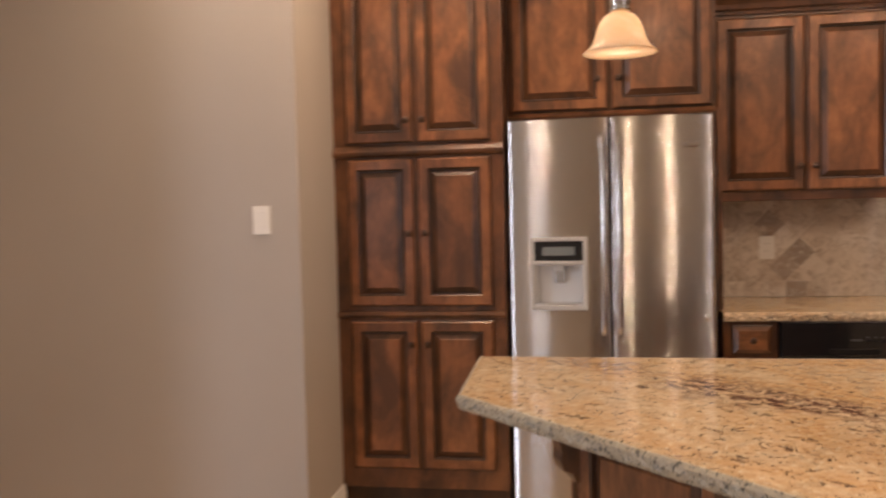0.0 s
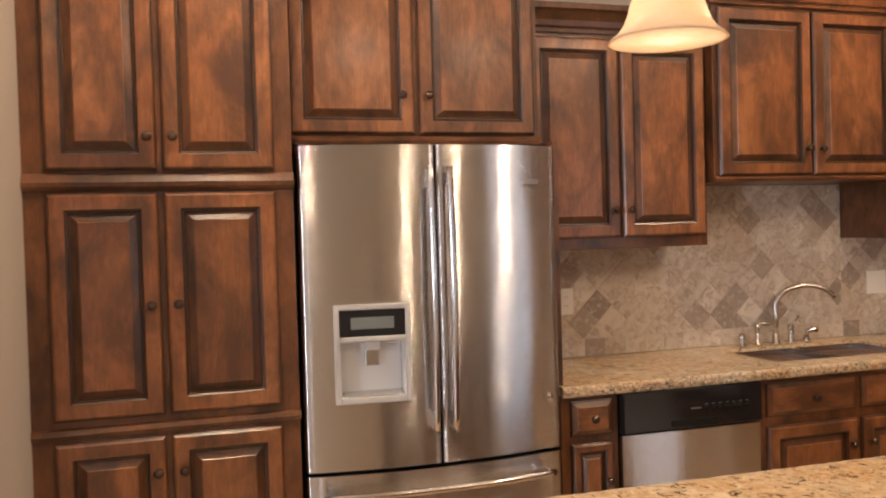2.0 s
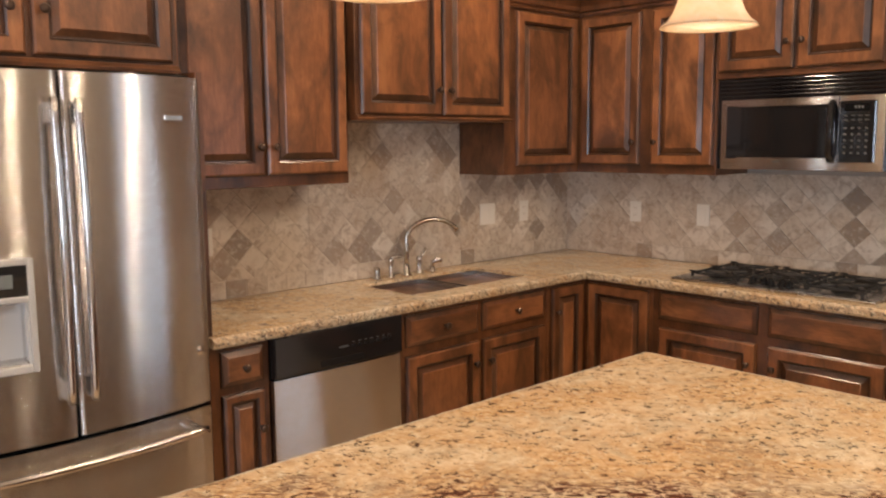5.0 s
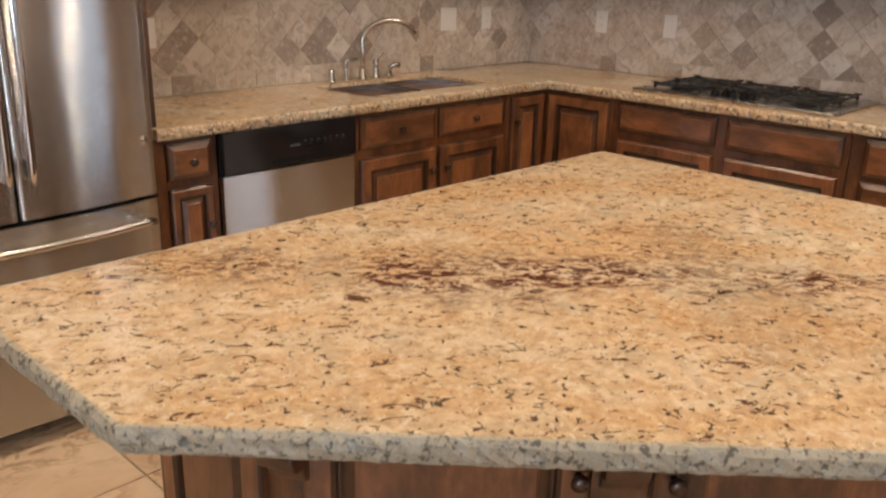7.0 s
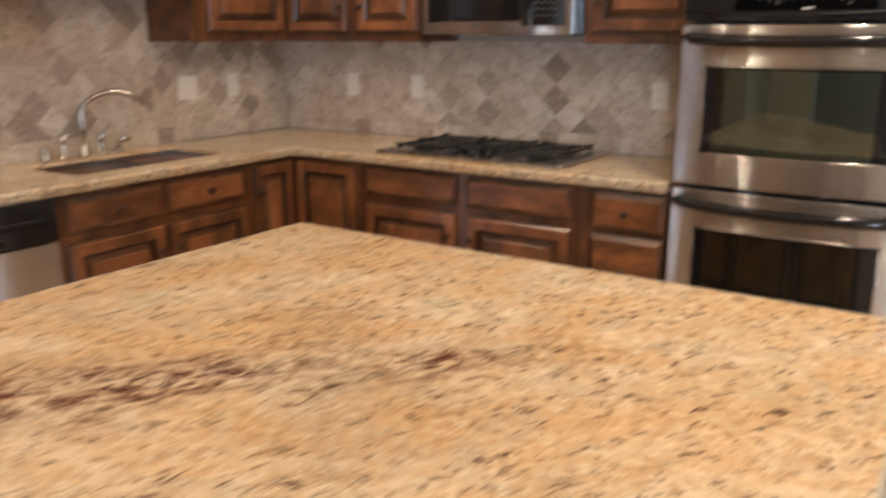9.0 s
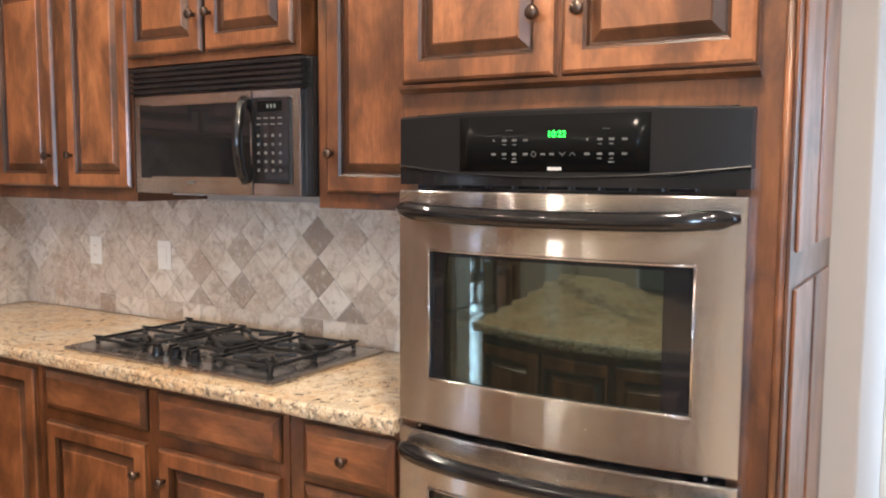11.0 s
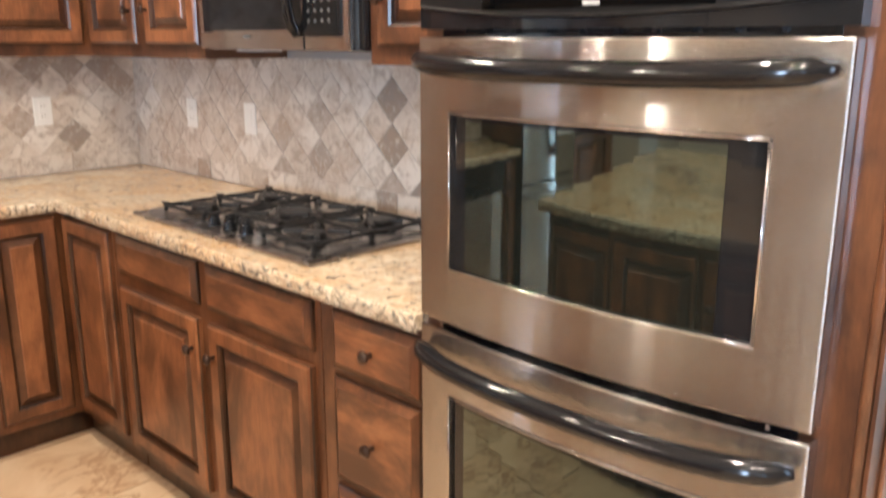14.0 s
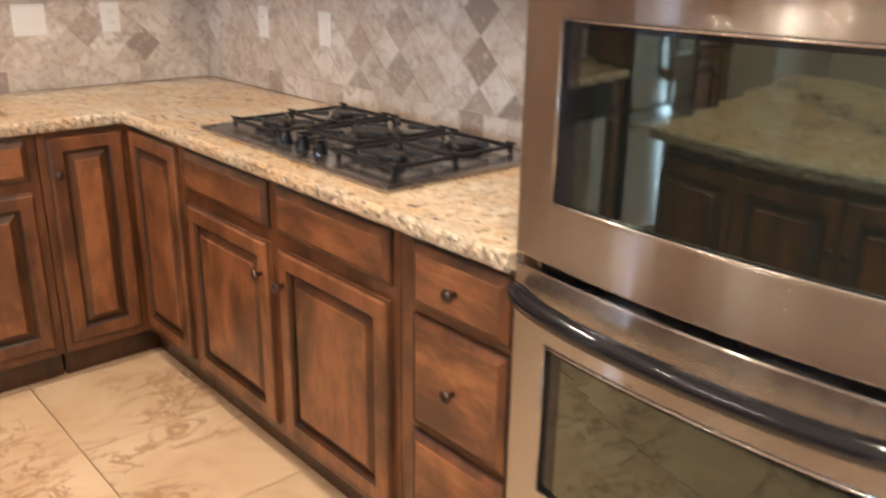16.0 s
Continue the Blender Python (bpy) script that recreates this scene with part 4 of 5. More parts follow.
def microwave():
    w = 0.725
    m = thing("microwave", pose(3.044, 3.450, 0, 0, 0, -90), "stainless and black over-the-range microwave", "microwave")
    part("case", boxes((-0.028, w + 0.036, 0.014, 0.35, 1.432, 1.845)), BLACKP, m, "glossy black side case", bevel=0.006)
    v = part("vent_grille", boxes((-0.010, w + 0.012, 0.004, 0.0135, 1.752, 1.845)), BLACKP, m, "black louvred vent")
    for k in range(5):
        part("louvre", boxes((-0.010, w + 0.012, -0.010, 0.006, 1.760 + 0.0175 * k, 1.770 + 0.0175 * k)), BLACKP, v, bevel=0.003)
    d = part("door", bowed(w, 1.434, 1.750, 0.0135, 0.010, [(0.032, 0.532, 1.488, 1.718)]), STEEL, m, "stainless door frame")
    part("window", boxes((0.028, 0.537, -0.004, 0.012, 1.483, 1.723)), BLACKG, d, "dark glossy door glass")
    part("door_seam", boxes((0.539, 0.541, -0.0105, 0.0, 1.436, 1.748)), BLACKP, d)
    part("edge_trim", boxes((w - 0.004, w + 0.001, -0.0015, 0.010, 1.436, 1.748)), STEEL_P, d, "bright polished edge")
    part("control_panel", boxes((0.545, 0.690, -0.0125, 0.01, 1.470, 1.728)), BLACKG, m, "black keypad panel", bevel=0.003)
    pts = [(0.512 + 0.010 * math.sin(math.pi * k / 14), -0.008 - 0.045 * math.sin(math.pi * k / 14) ** 0.6, 1.478 + 0.246 * k / 14) for k in range(15)]
    part("handle", tube(pts, 0.016, 12), BLACKP, d, "glossy black curved handle", True)
    part("display", boxes((0.566, 0.664, -0.0138, -0.012, 1.686, 1.716)), DISPG, m, "dark display")
    for k in range(3):
        part("display_digit", boxes((0.606 + 0.014 * k, 0.613 + 0.014 * k, -0.0146, -0.0136, 1.696, 1.707)), LCD, m)
    for c in range(4):
        for r in range(2):
            part("print_mark", boxes((0.564 + 0.028 * c, 0.580 + 0.028 * c, -0.0136, -0.012, 1.664 - 0.018 * r, 1.668 - 0.018 * r)), PRINT, m)
        for r in range(5):
            part("key", boxes((0.565 + 0.029 * c, 0.575 + 0.029 * c, -0.0140, -0.012, 1.610 - 0.026 * r, 1.618 - 0.026 * r)), PRINT, m, bevel=0.001)
    part("badge", boxes((0.255, 0.290, -0.0125, -0.008, 1.466, 1.474)), PRINT, m)
    part("lamp_lens", boxes((0.12, 0.26, 0.05, 0.12, 1.426, 1.4315)), GREYP, m)


microwave()


def wall_oven():
    w = 0.782
    o = thing("double_wall_oven", pose(2.757, 2.182, 0, 0, 0, -90), "stainless double wall oven with black control panel", "oven")
    part("case", boxes((0.03, w - 0.03, 0.034, 0.55, 0.30, 1.64)), BLACKP, o)
    # crowned fascia with a sagging lower edge over a set-back black lip
    bm = bmesh.new()
    cols = []
    for k in range(25):
        u = 2 * k / 24 - 1
        x, y = 0.004 + (w - 0.002) * k / 24, -0.030 * (1 - u * u)
        zt, zl = 1.634 + 0.008 * (1 - u * u), 1.522 - 0.023 * (1 - u * u)
        cols.append([bm.verts.new(p) for p in ((x, 0.034, zt), (x, y + 0.005, zt), (x, y, zt - 0.005), (x, y, zl + 0.004), (x, y - 0.0025, zl + 0.001), (x, y + 0.002, zl - 0.002), (x, 0.034, zl - 0.002))])
    for p, q in zip(cols, cols[1:]):
        for j in range(7):
            bm.faces.new((p[j], p[(j + 1) % 7], q[(j + 1) % 7], q[j]))
    bm.faces.new(cols[0])
    bm.faces.new(cols[-1][::-1])
    cp = part("control_panel", bm, CHARC, o, "charcoal crowned control panel")
    bm = bmesh.new()
    cols = []
    for k in range(25):
        u = 2 * k / 24 - 1
        x, y = 0.004 + (w - 0.002) * k / 24, 0.001 - 0.027 * (1 - u * u)
        cols.append([bm.verts.new(p) for p in ((x, 0.034, 1.5195 - 0.023 * (1 - u * u)), (x, y, 1.5195 - 0.023 * (1 - u * u)), (x, y, 1.481), (x, 0.034, 1.481))])
    for p, q in zip(cols, cols[1:]):
        for j in range(4):
            bm.faces.new((p[j], p[(j + 1) % 4], q[(j + 1) % 4], q[j]))
    bm.faces.new(cols[0])
    bm.faces.new(cols[-1][::-1])
    part("lip", bm, BLACKP, o, "glossy black lip under the control panel")
    for k in range(9):
        part("vent_slot", boxes((0.10 + 0.066 * k, 0.150 + 0.066 * k, 0.020, 0.033, 1.4745, 1.4800)), CHARC, o)
    f = lambda x: -0.030 * (1 - (2 * x / w - 1) ** 2)
    xs = [0.175 + 0.425 * k / 12 for k in range(13)]
    bm = bmesh.new()
    for a, b in zip(xs, xs[1:]):
        bm.faces.new([bm.verts.new(p) for p in ((a, f(a) - 0.0012, 1.512), (b, f(b) - 0.0012, 1.512), (b, f(b) - 0.0012, 1.628), (a, f(a) - 0.0012, 1.628))])
    bmesh.ops.remove_doubles(bm, verts=bm.verts[:], dist=1e-5)
    ex = bmesh.ops.extrude_face_region(bm, geom=bm.faces[:])
    for q in ex["geom"]:
        if isinstance(q, bmesh.types.BMVert):
            q.co.y += 0.001
    part("display_glass", bm, DISPG, cp, "glossy black display glass", True)

    def mark(x, z, ww, hh, material=PRINT, name="print_mark"):
        part(name, boxes((x - ww * 0.40, x + ww * 0.40, f(x) - 0.0026, f(x) - 0.0010, z - hh * 0.36, z + hh * 0.36)), material, cp)
    clock = new("clock_digits", text_mesh("10:22", 0.019))
    clock.data.materials.append(GREEN)
    clock.parent = cp
    clock.matrix_basis = pose(0.408, f(0.408) - 0.0026, 1.588, 90, 0, 0)
    tagged(clock, "lit green clock digits")
    for s in (0.300, 0.512):
        for i, dx in enumerate((-0.038, -0.012, 0.012, 0.038)):
            for z in (1.577, 1.548):
                mark(s + dx, z, 0.013 if i else 0.004 + 0.009 * (z < 1.56), 0.0065)
                if i in (1, 2):
                    mark(s + dx, z - 0.009, 0.010, 0.003)
        mark(s, 1.598, 0.020, 0.0018)
        mark(s + 0.012, 1.532, 0.016, 0.004)
    for x in (0.378, 0.398):
        mark(x, 1.548, 0.012, 0.005)
    for x, sgn in ((0.421, -1), (0.443, 1)):
        part("arrow_mark", tube([(x - 0.006, f(x) - 0.002, 1.548 - sgn * 0.003), (x, f(x) - 0.002, 1.548 + sgn * 0.003), (x + 0.006, f(x) - 0.002, 1.548 - sgn * 0.003)], 0.0009, 6), PRINT, cp)
    part("ring_mark", tube([(0.357 + 0.005 * math.cos(a * 0.5236), f(0.357) - 0.002, 1.548 + 0.005 * math.sin(a * 0.5236)) for a in range(13)], 0.0007, 6), PRINT, cp)
    mark(0.404, 1.518, 0.038, 0.009, GREYP, "badge")

    def oven_door(z0, z1, wz0, wz1):
        hole = (0.092, w - 0.092, wz0, wz1)
        d = part("door", bowed(w, z0, z1, 0.034, 0.034, [hole], 20), STEEL, o, "bowed stainless oven door", bevel=0.004)
        # window glass with a dark border, following the bow
        g = lambda x: -0.034 * (1 - (2 * x / w - 1) ** 2)
        for nm, a, b, c, e, off, mt in (("window_border", 0.086, w - 0.086, wz0 - 0.006, wz1 + 0.006, 0.007, BLACKG), ("window_pane", 0.132, w - 0.150, wz0 + 0.004, wz1 - 0.012, 0.0055, OVENG)):
            bm = bmesh.new()
            xs = [a + (b - a) * k / 14 for k in range(15)]
            for p, q in zip(xs, xs[1:]):
                bm.faces.new([bm.verts.new(t) for t in ((p, g(p) + off, c), (q, g(q) + off, c), (q, g(q) + off, e), (p, g(p) + off, e))])
            bmesh.ops.remove_doubles(bm, verts=bm.verts[:], dist=1e-5)
            ex = bmesh.ops.extrude_face_region(bm, geom=bm.faces[:])
            for q in ex["geom"]:
                if isinstance(q, bmesh.types.BMVert):
                    q.co.y += 0.006 if mt is BLACKG else 0.001
            part(nm, bm, mt, d, smooth=False)
        xs = [hole[0] + (hole[1] - hole[0]) * k / 14 for k in range(15)]
        part("window_trim", tube([(x, g(x) - 0.0005, wz0 + 0.001) for x in xs], 0.0032, 6), STEEL_P, d, smooth=True)
        part("window_trim", tube([(x, g(x) - 0.0005, wz1 - 0.001) for x in xs], 0.0024, 6), STEEL_P, d, smooth=True)
        for x in hole[:2]:
            part("window_trim", tube([(x, g(x) - 0.0005, wz0), (x, g(x) - 0.0005, wz1)], 0.0024, 6), STEEL_P, d, smooth=True)
        # black bar handle, thick at the ends
        hx = [0.012 + (w - 0.024) * k / 26 for k in range(27)]
        zc = z1 - 0.052
        pts, rad = [], []
        for k, x in enumerate(hx):
            u = abs(2 * k / 26 - 1)
            pts.append((x, g(x) - 0.046 + 0.030 * u ** 7, zc + 0.012 * u ** 3))
            rad.append(0.0190 + 0.0025 * u ** 4 - 0.012 * (u ** 26))
        part("handle", tube(pts, 0.018, 16, True, rad), BLACKP, d, "thick glossy black bar handle", True)
        return d

    oven_door(0.925, 1.468, 1.036, 1.334)
    oven_door(0.360, 0.908, 0.478, 0.775)
    part("lower_vent", boxes((0.004, w - 0.004, 0.004, 0.034, 0.298, 0.352)), BLACKP, o, "black vent strip", bevel=0.003)
    for k in range(4):
        part("screw", lathe([(0.004, 0), (0.004, 0.002), (0, 0.003)], 8, "y"), NICKEL, o, m=pose(0.06 + 0.22 * k, 0.0, 0.9165))


wall_oven()


def cooktop():
    w, dp = 0.920, 0.535
    c = thing("gas_cooktop", pose(2.824, 3.568, CT, 0, 0, -90), "stainless five-burner gas cooktop with cast iron grates", "cooktop")
    part("tray", boxes((0, w, 0, dp, 0.001, 0.0135)), COOKST, c, bevel=0.005)
    part("rim", boxes((0.012, w - 0.012, 0.012, 0.016, 0.0132, 0.0150), (0.012, w - 0.012, dp - 0.016, dp - 0.012, 0.0132, 0.0150), (0.012, 0.016, 0.016, dp - 0.016, 0.0132, 0.0150), (w - 0.016, w - 0.012, 0.016, dp - 0.016, 0.0132, 0.0150)), STEEL_P, c, bevel=0.0006)
    burners = [(0.175, 0.16, 0.040), (0.175, 0.40, 0.034), (0.456, 0.30, 0.055), (0.737, 0.16, 0.034), (0.737, 0.40, 0.044)]
    for x, y, r in burners:
        b = part("burner", lathe([(r * 1.5, 0.0145), (r * 1.5, 0.017), (r * 1.1, 0.021), (r * 1.05, 0.031), (0, 0.031)], 22), CHARC, c, smooth=False, m=pose(x, y, 0))
        part("burner_cap", lathe([(r, 0.031), (r, 0.037), (r * 0.9, 0.040), (0, 0.041)], 22), IRON, b)
    for x0 in (0.066, 0.337, 0.608):
        bm = bmesh.new()
        x1, y0, y1, t, zt = x0 + 0.238, 0.075 if x0 != 0.337 else 0.160, dp - 0.055, 0.012, 0.038
        for a in (y0, y1 - t, (y0 + y1) / 2 - t / 2):
            box(bm, x0, x1, a, a + t, zt - 0.010, zt)
        for a in (x0, x1 - t):
            box(bm, a, a + t, y0 + t, y1 - t, zt - 0.010, zt)
        cx = (x0 + x1) / 2
        for cy in ((y0 + (y1 - y0) * 0.26), (y0 + (y1 - y0) * 0.74)):
            for ang in (45, 135, 225, 315):
                u = radians(ang)
                p, q = Vector((cx + 0.030 * math.cos(u), cy + 0.030 * math.sin(u))), Vector((cx + 0.108 * math.cos(u), cy + 0.080 * math.sin(u)))
                n = (q - p).normalized().orthogonal() * 0.0070
                prism([tuple(p + n), tuple(p - n), tuple(q - n), tuple(q + n)], zt - 0.009, zt + 0.004, bm)
        for a in (x0, x1 - t):
            for b in (y0, (y0 + y1) / 2 - t / 2, y1 - t):
                box(bm, a, a + t, b, b + t, 0.0145, zt - 0.010)
                box(bm, a - 0.010, a + t + 0.010, b - 0.001, b + t + 0.001, zt, zt + 0.007)
        part("grate", bm, IRON, c, "black cast iron grate", bevel=0.0025)
    for k in range(5):
        kn = part("control_knob", lathe([(0.021, 0.0145), (0.020, 0.020), (0.017, 0.022), (0.0155, 0.040), (0.012, 0.043), (0, 0.043)], 18), BLACKP, c, "black control knob", m=pose(0.372 + 0.042 * k, 0.075 + (0.026 if k % 2 else 0), 0))
        part("grip", boxes((-0.003, 0.003, -0.015, 0.015, 0.040, 0.050)), BLACKP, kn)


cooktop()


# ---- island ----
ISL = [(-0.262, 2.915), (-0.252, 2.345), (0.722, 1.292), (1.556, 1.300), (1.572, 2.885)]
isl = tagged(new("island_worktop"), "golden granite island worktop with clipped corner and chiselled edge", "worktop")


def inset(poly, d):
    out = []
    n = len(poly)
    for i in range(n):
        p0, p, p1 = Vector(poly[i - 1]), Vector(poly[i]), Vector(poly[(i + 1) % n])
        a, b = (p - p0).normalized(), (p1 - p).normalized()
        na, nb = Vector((-a.y, a.x)), Vector((-b.y, b.x))
        s = na + nb
        out.append(tuple(p + s * (d / max(s.dot(na), 0.2))))
    return out


core = inset(ISL, 0.012)
part("slab", prism(core, CB, CT), GRANITE, isl)
part("chiselled_edge", rough_edge([core[4], core[0], core[1], core[2], core[3], core[4]], CB - 0.004, CT, 7), GRANITE_EDGE, isl, "rough chiselled granite edge")
BASE = [(0.06, 2.885), (0.06, 2.42), (0.993, 1.42), (1.53, 1.42), (1.53, 2.85)]
ib = thing("island_cabinet", pose(0, 0, 0), "dark-stained alder island base with raised-panel doors", "kitchen island")
part("body", prism(BASE, 0.10, CB - 0.0045), FRAMEW, ib, bevel=0.003)
# island toe kick, far darker than the body above it
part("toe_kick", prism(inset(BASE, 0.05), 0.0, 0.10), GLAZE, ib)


def face(a, b, doors, parent):
    """Doors on the island face that runs from a to b, seen with a at the left."""
    a, b = Vector(a), Vector(b)
    ang = math.degrees(math.atan2(b.y - a.y, b.x - a.x))
    holder = []
    for x0, x1, kx in doors:
        d = door(parent, x0, x1, 0.14, 0.845, (kx, 0.700) if kx else None)
        d.matrix_basis = pose(a.x, a.y, 0, 0, 0, ang) @ d.matrix_basis
        holder.append(d)
    return holder


face(BASE[0], BASE[1], [(0.048, 0.388, 0.345)], ib)
face(BASE[1], BASE[2], [(0.014, 0.472, 0.450), (0.566, 1.024, 0.599)], ib)
face(BASE[2], BASE[3], [(0.03, 0.50, 0.06)], ib)
face(BASE[3], BASE[4], [(0.03, 0.47, 0.44), (0.49, 0.94, 0.52), (0.96, 1.40, 1.36)], ib)
face(BASE[4], BASE[0], [(0.03, 0.49, 0.46), (0.51, 0.97, 0.54), (0.99, 1.44, 1.40)], ib)


def corbel(m):
    w = 0.07
    pr = [(0.03, 0), (-0.11, 0), (-0.11, -0.022), (-0.098, -0.036), (-0.080, -0.046), (-0.066, -0.075), (-0.056, -0.115), (-0.060, -0.140), (-0.052, -0.165), (-0.028, -0.175), (-0.018, -0.20), (0.03, -0.205)]
    bm = bmesh.new()
    A = [bm.verts.new((-w / 2, y, z)) for y, z in pr]
    B = [bm.verts.new((w / 2, y, z)) for y, z in pr]
    bm.faces.new(A)
    bm.faces.new(B[::-1])
    for i in range(len(pr)):
        j = (i + 1) % len(pr)
        bm.faces.new((A[i], A[j], B[j], B[i]))
    c = part("corbel", bm, FRAMEW, ib, "carved dark wooden corbel under the overhang", bevel=0.004)
    c.matrix_basis = m


zc = CB - 0.0055
u = Vector((0.933, -1.0)).normalized()
an = math.degrees(math.atan2(u.y, u.x))
corbel(pose(0.06, 2.42, zc, 0, 0, (an - 90) / 2))
for s in (0.519, 1.345):
    corbel(pose(0.06 + u.x * s, 2.42 + u.y * s, zc, 0, 0, an))


# ---- pendants ----
def pendant(x, y):
    p = thing("pendant_lamp", pose(x, y, 1.800), "alabaster glass bell pendant lamp, lit, on a nickel stem", "pendant lamp", "pendants over the island")
    outer = [(0.098, 0.0), (0.094, 0.005), (0.083, 0.013), (0.072, 0.028), (0.065, 0.046), (0.060, 0.064), (0.052, 0.082), (0.040, 0.097), (0.024, 0.106)]
    inner = [(r - 0.004, h - 0.0005) for r, h in outer[::-1]]
    part("shade", lathe(outer + inner + [outer[0]], 36), ALABASTER, p, "cream alabaster glass shade", True)
    part("bulb", lathe([(0.0, 0.010), (0.016, 0.013), (0.026, 0.026), (0.027, 0.038), (0.017, 0.066), (0.013, 0.085), (0, 0.085)], 18), BULB, p, "glowing bulb", True)
    part("socket", lathe([(0.026, 0.106), (0.030, 0.114), (0.025, 0.122), (0.029, 0.127), (0.029, 0.140), (0.022, 0.146), (0.024, 0.158), (0.016, 0.166), (0.007, 0.180), (0, 0.180)], 20), NICKEL, p, smooth=True)
    part("stem", tube([(0, 0, 0.176), (0, 0, CEIL - 1.800 - 0.02)], 0.006, 10), NICKEL, p, smooth=True)
    part("canopy", lathe([(0.062, CEIL - 1.800 - 0.001), (0.060, CEIL - 1.800 - 0.012), (0.04, CEIL - 1.800 - 0.024), (0.008, CEIL - 1.800 - 0.03)], 24), NICKEL, p, smooth=True)
    p["label"] = "lit alabaster glass bell pendant lamp on a nickel stem"


for cx, cy in PENDANTS:
    pendant(cx, cy)


# ---- outlets and switches ----
def plate(m, w, kind, label, cat):
    """kind: rocker switches, or a duplex outlet."""
    o = thing("light_switch" if kind == "rocker" else "power_outlet", m, label, cat)
    part("plate", boxes((-w / 2, w / 2, -0.006, 0, -0.058, 0.058)), ALMOND, o, bevel=0.003)
    for k in range(max(1, round(w / 0.06) - 0 if w > 0.1 else 1)):
        cx = 0 if w < 0.1 else (-0.023 + 0.046 * k)
        if kind == "rocker":
            part("rocker", boxes((cx - 0.016, cx + 0.016, -0.0085, -0.0055, -0.033, 0.033)), ALMOND, o, bevel=0.002)
        else:
            for z in (-0.02, 0.02):
                part("socket", boxes((cx - 0.016, cx + 0.016, -0.008, -0.0055, z - 0.014, z + 0.014)), ALMOND, o, bevel=0.003)
                for dx in (-0.006, 0.006):
                    part("slot", boxes((cx + dx - 0.0012, cx + dx + 0.0012, -0.0084, -0.0078, z - 0.004, z + 0.006)), ALMOND_D, o)


TF = 0.012           # tile face stands proud of the wall
plate(pose(-1.205, 3.4495, 1.371), 0.075, "rocker", "white single light switch on the painted wall", "light switch")
plate(pose(0.992, NW - TF, 1.164), 0.075, "outlet", "almond power outlet on the tiled backsplash", "power outlet")
plate(pose(2.684, NW - TF, 1.175), 0.118, "rocker", "almond double switch plate on the tiled backsplash", "light switch")
plate(pose(2.985, NW - TF, 1.175), 0.075, "outlet", "almond power outlet on the tiled backsplash", "power outlet")
plate(pose(EW - TF, 4.140, 1.172, 0, 0, -90), 0.075, "outlet", "almond power outlet on the tiled backsplash", "power outlet")
plate(pose(EW - TF, 3.722, 1.175, 0, 0, -90), 0.075, "rocker", "almond switch plate on the tiled backsplash", "light switch")
plate(pose(EW - TF, 2.455, 1.178, 0, 0, -90), 0.075, "outlet", "almond power outlet beside the ovens", "power outlet")
plate(pose(5.4495, 1.17, 1.25, 0, 0, -90), 0.075, "rocker", "white light switch on the hall wall", "light switch")


# ---- backsplash tiles: a straight row below, diamonds above ----
def tile_mesh(poly, depth=0.0105, ease=0.0016):
    """A tile in the x-z plane, front towards -y, with eased edges."""
    cx, cz = sum(p[0] for p in poly) / len(poly), sum(p[1] for p in poly) / len(poly)
    bm = bmesh.new()

    def loop(ins, y):
        r = []
        for x, z in poly:
            d = math.hypot(x - cx, z - cz)
            s = 1 - ins / max(d, 0.01)
            r.append(bm.verts.new((cx + (x - cx) * s, y, cz + (z - cz) * s)))
        return r
    a, b, c = loop(0, 0), loop(0, -depth + ease), loop(ease * 1.5, -depth)
    n = len(poly)
    for lo, hi in ((a, b), (b, c)):
        for i in range(n):
            bm.faces.new((lo[i], lo[(i + 1) % n], hi[(i + 1) % n], hi[i]))
    bm.faces.new(c)
    me = bpy.data.meshes.new("tile")
    bmesh.ops.recalc_face_normals(bm, faces=bm.faces[:])
    bm.to_mesh(me)
    bm.free()
    me.materials.append(SPLASH)
    return me


def area(poly):
    return 0.5 * abs(sum(p[0] * q[1] - q[0] * p[1] for p, q in zip(poly, poly[1:] + poly[:1])))


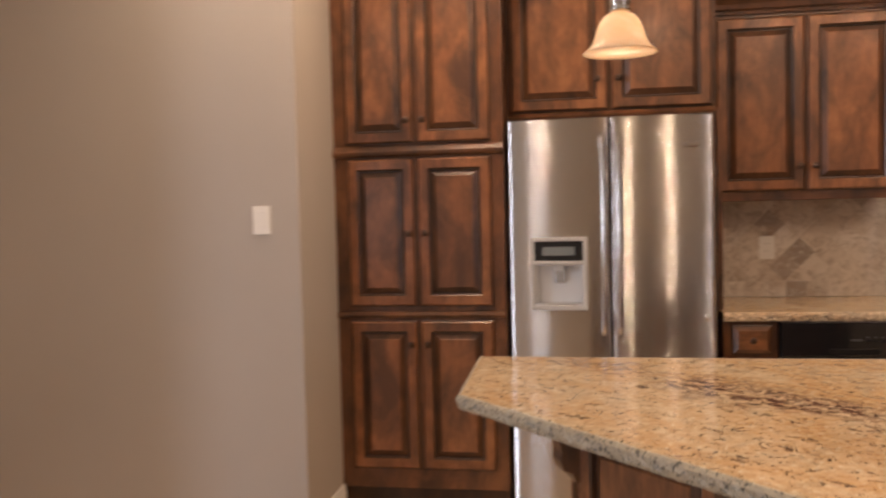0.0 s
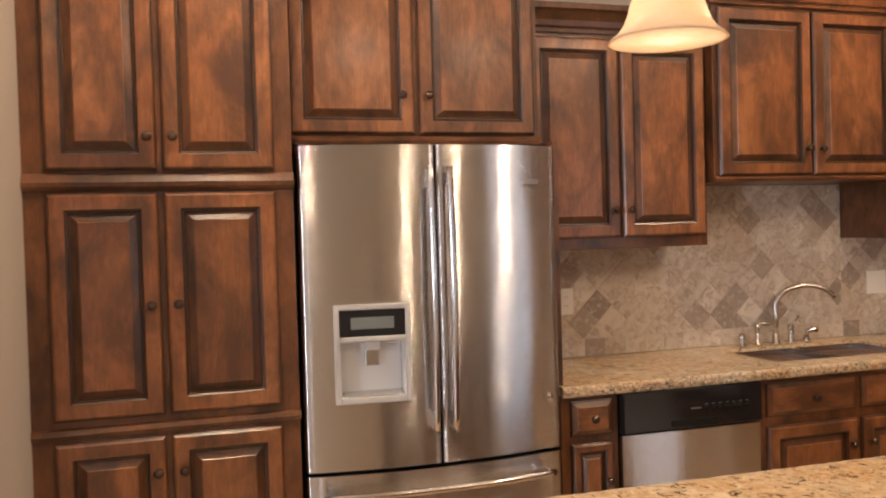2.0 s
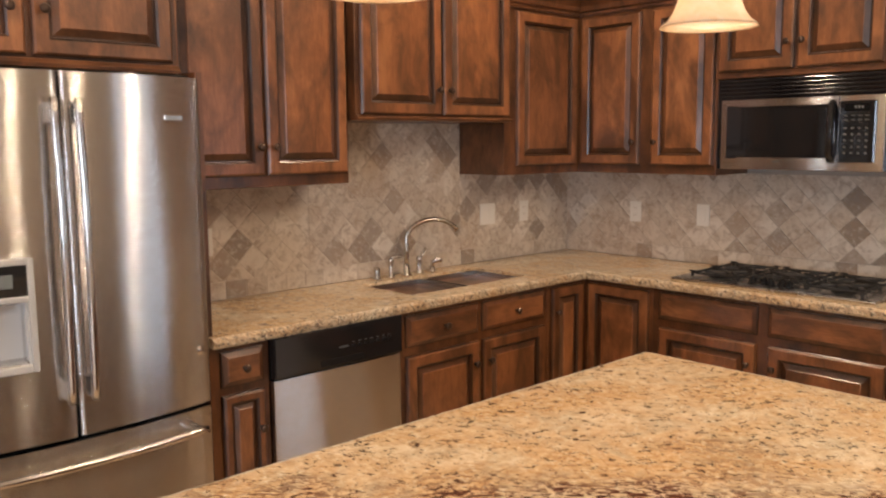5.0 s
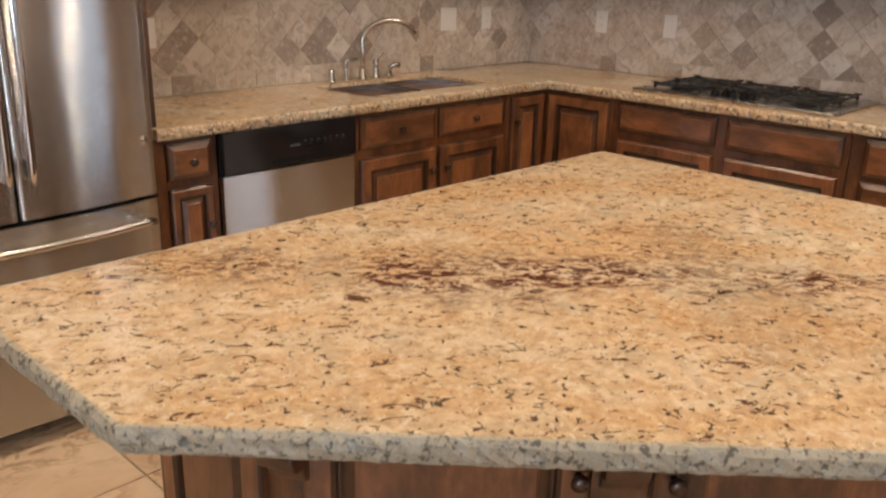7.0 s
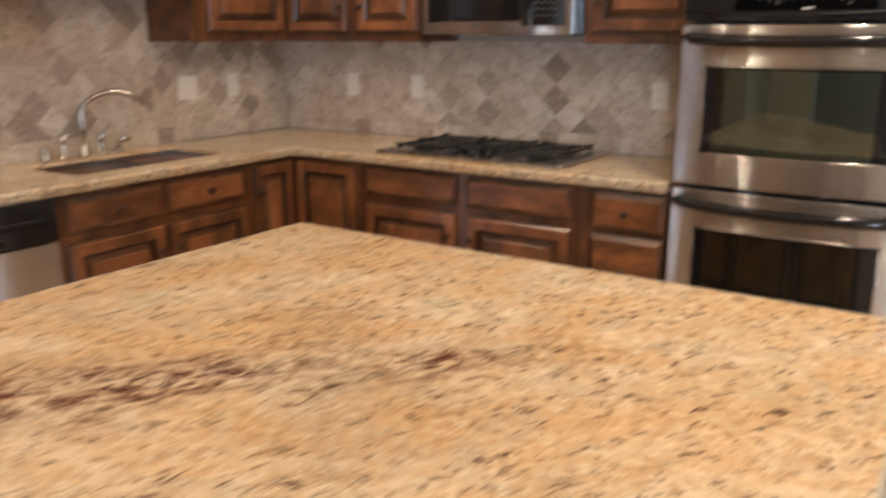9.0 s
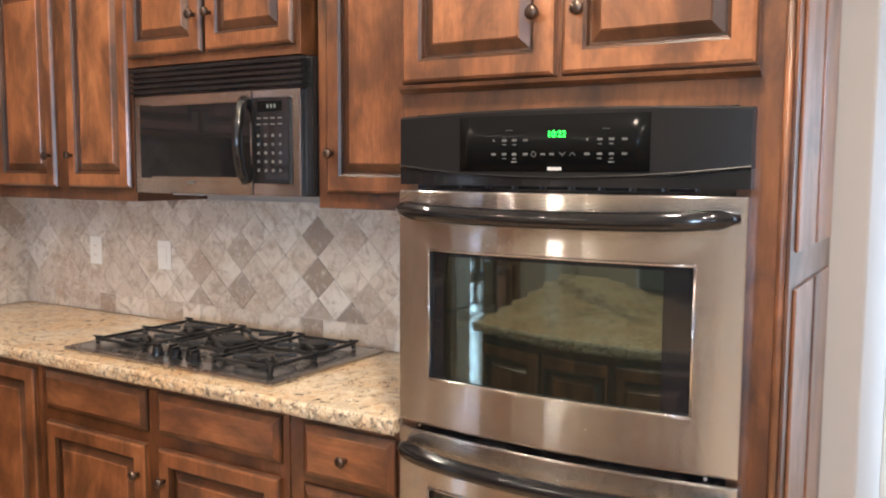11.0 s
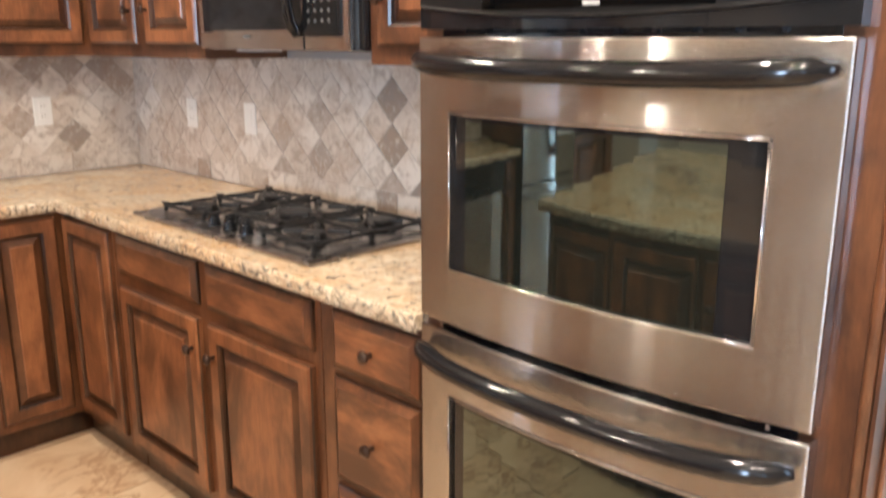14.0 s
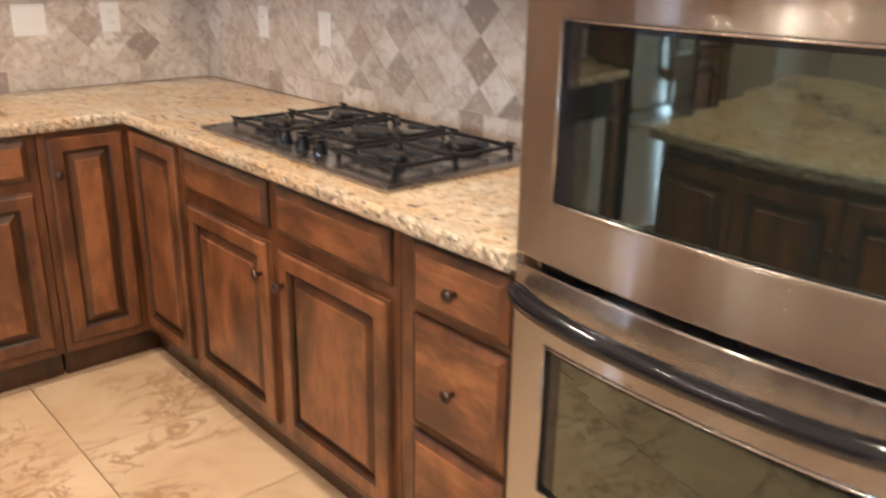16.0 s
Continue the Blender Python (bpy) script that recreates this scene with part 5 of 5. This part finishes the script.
def splash(name, m, length, zones, label, phase):
    """zones: (x0, x1, top) along the wall from the worktop up."""
    z0, row, half, gap = CT + 0.001, 0.077, 0.0725, 0.0012
    s = setting(name, boxes(*[(a, b, -0.0092, 0, z0, t) for a, b, t in zones]), GROUT, label, "backsplash")
    s.matrix_basis = m
    full = tile_mesh([(half - gap, 0), (0, half - gap), (-half + gap, 0), (0, -half + gap)])
    k, x = 0, 0.0
    sq = tile_mesh([(gap, gap), (0.100 - gap, gap), (0.100 - gap, row - gap), (gap, row - gap)])

    def add(me, x, z):
        ob = new("tile", me)
        ob.parent = s
        ob.location = (x, -0.001 + random.uniform(-0.0008, 0.0006), z)
    while x < length - 0.002:
        if x + 0.100 <= length:
            add(sq, x, z0)
        else:
            add(tile_mesh([(gap, gap), (length - x - gap, gap), (length - x - gap, row - gap), (gap, row - gap)]), x, z0)
        x += 0.100
    zb = z0 + row
    for za, zc_, top in zones:
        j = 0
        while zb + (j - 1) * half < top:
            cz = zb + j * half
            i = -1
            while (i - 1) * 2 * half < zc_ + half:
                cx = phase + i * 2 * half + (half if j % 2 else 0)
                i += 1
                poly = [(half - gap, 0), (0, half - gap), (-half + gap, 0), (0, -half + gap)]
                w = poly
                for a, b, c in ((-1, 0, cx - za - gap), (1, 0, zc_ - gap - cx), (0, -1, cz - zb - gap), (0, 1, top - gap - cz)):
                    w = clip(w, a, b, c) if w else w
                if not w or len(w) < 3 or area(w) < 4e-5:
                    continue
                add(full if area(w) > 0.98 * area(poly) else tile_mesh(w), cx, cz)
            j += 1


random.seed(11)
splash("backsplash_north", pose(0.684, NW, 0), 3.392 - 0.684, [(0, 0.828, 1.400), (0.828, 1.792, 1.662), (1.792, 3.392 - 0.684, 1.400)], "beige tumbled travertine diamond tile backsplash behind the sink", 0.03)
splash("backsplash_east", pose(EW, NW - 0.0102, 0, 0, 0, -90), NW - 0.0102 - 2.2, [(0, NW - 0.0102 - 2.2, 1.400)], "beige tumbled travertine diamond tile backsplash behind the cooktop", 0.0845)

# ---- floor tiles ----
P, GX, GY, g2 = 0.507, 2.355, 3.547, 0.0025
fl = bpy.data.objects["floor"]


def floor_tile(w, h, material):
    bm = bmesh.new()
    e = 0.002
    lo = [bm.verts.new(p) for p in ((g2, g2, -0.006), (w - g2, g2, -0.006), (w - g2, h - g2, -0.006), (g2, h - g2, -0.006))]
    mid = [bm.verts.new((v.co.x, v.co.y, -0.0012)) for v in lo]
    hi = [bm.verts.new(p) for p in ((g2 + e, g2 + e, 0), (w - g2 - e, g2 + e, 0), (w - g2 - e, h - g2 - e, 0), (g2 + e, h - g2 - e, 0))]
    for a, b in ((lo, mid), (mid, hi)):
        for i in range(4):
            bm.faces.new((a[i], a[(i + 1) % 4], b[(i + 1) % 4], b[i]))
    bm.faces.new(hi)
    me = bpy.data.meshes.new("tile")
    bm.to_mesh(me)
    bm.free()
    me.materials.append(material)
    return me


ft, ht = floor_tile(P, P, FLOOR), floor_tile(P, P, HALL)
for i in range(-12, 7):
    for j in range(-14, 3):
        x, y = GX + i * P, GY + j * P
        if x < -3.75 or x + P > 5.6 or y < -3.3 or y + P > 4.75:
            continue
        ob = new("tile", ht if x > 4.3 else ft)
        ob.parent = fl
        ob.location = (x, y, 0)
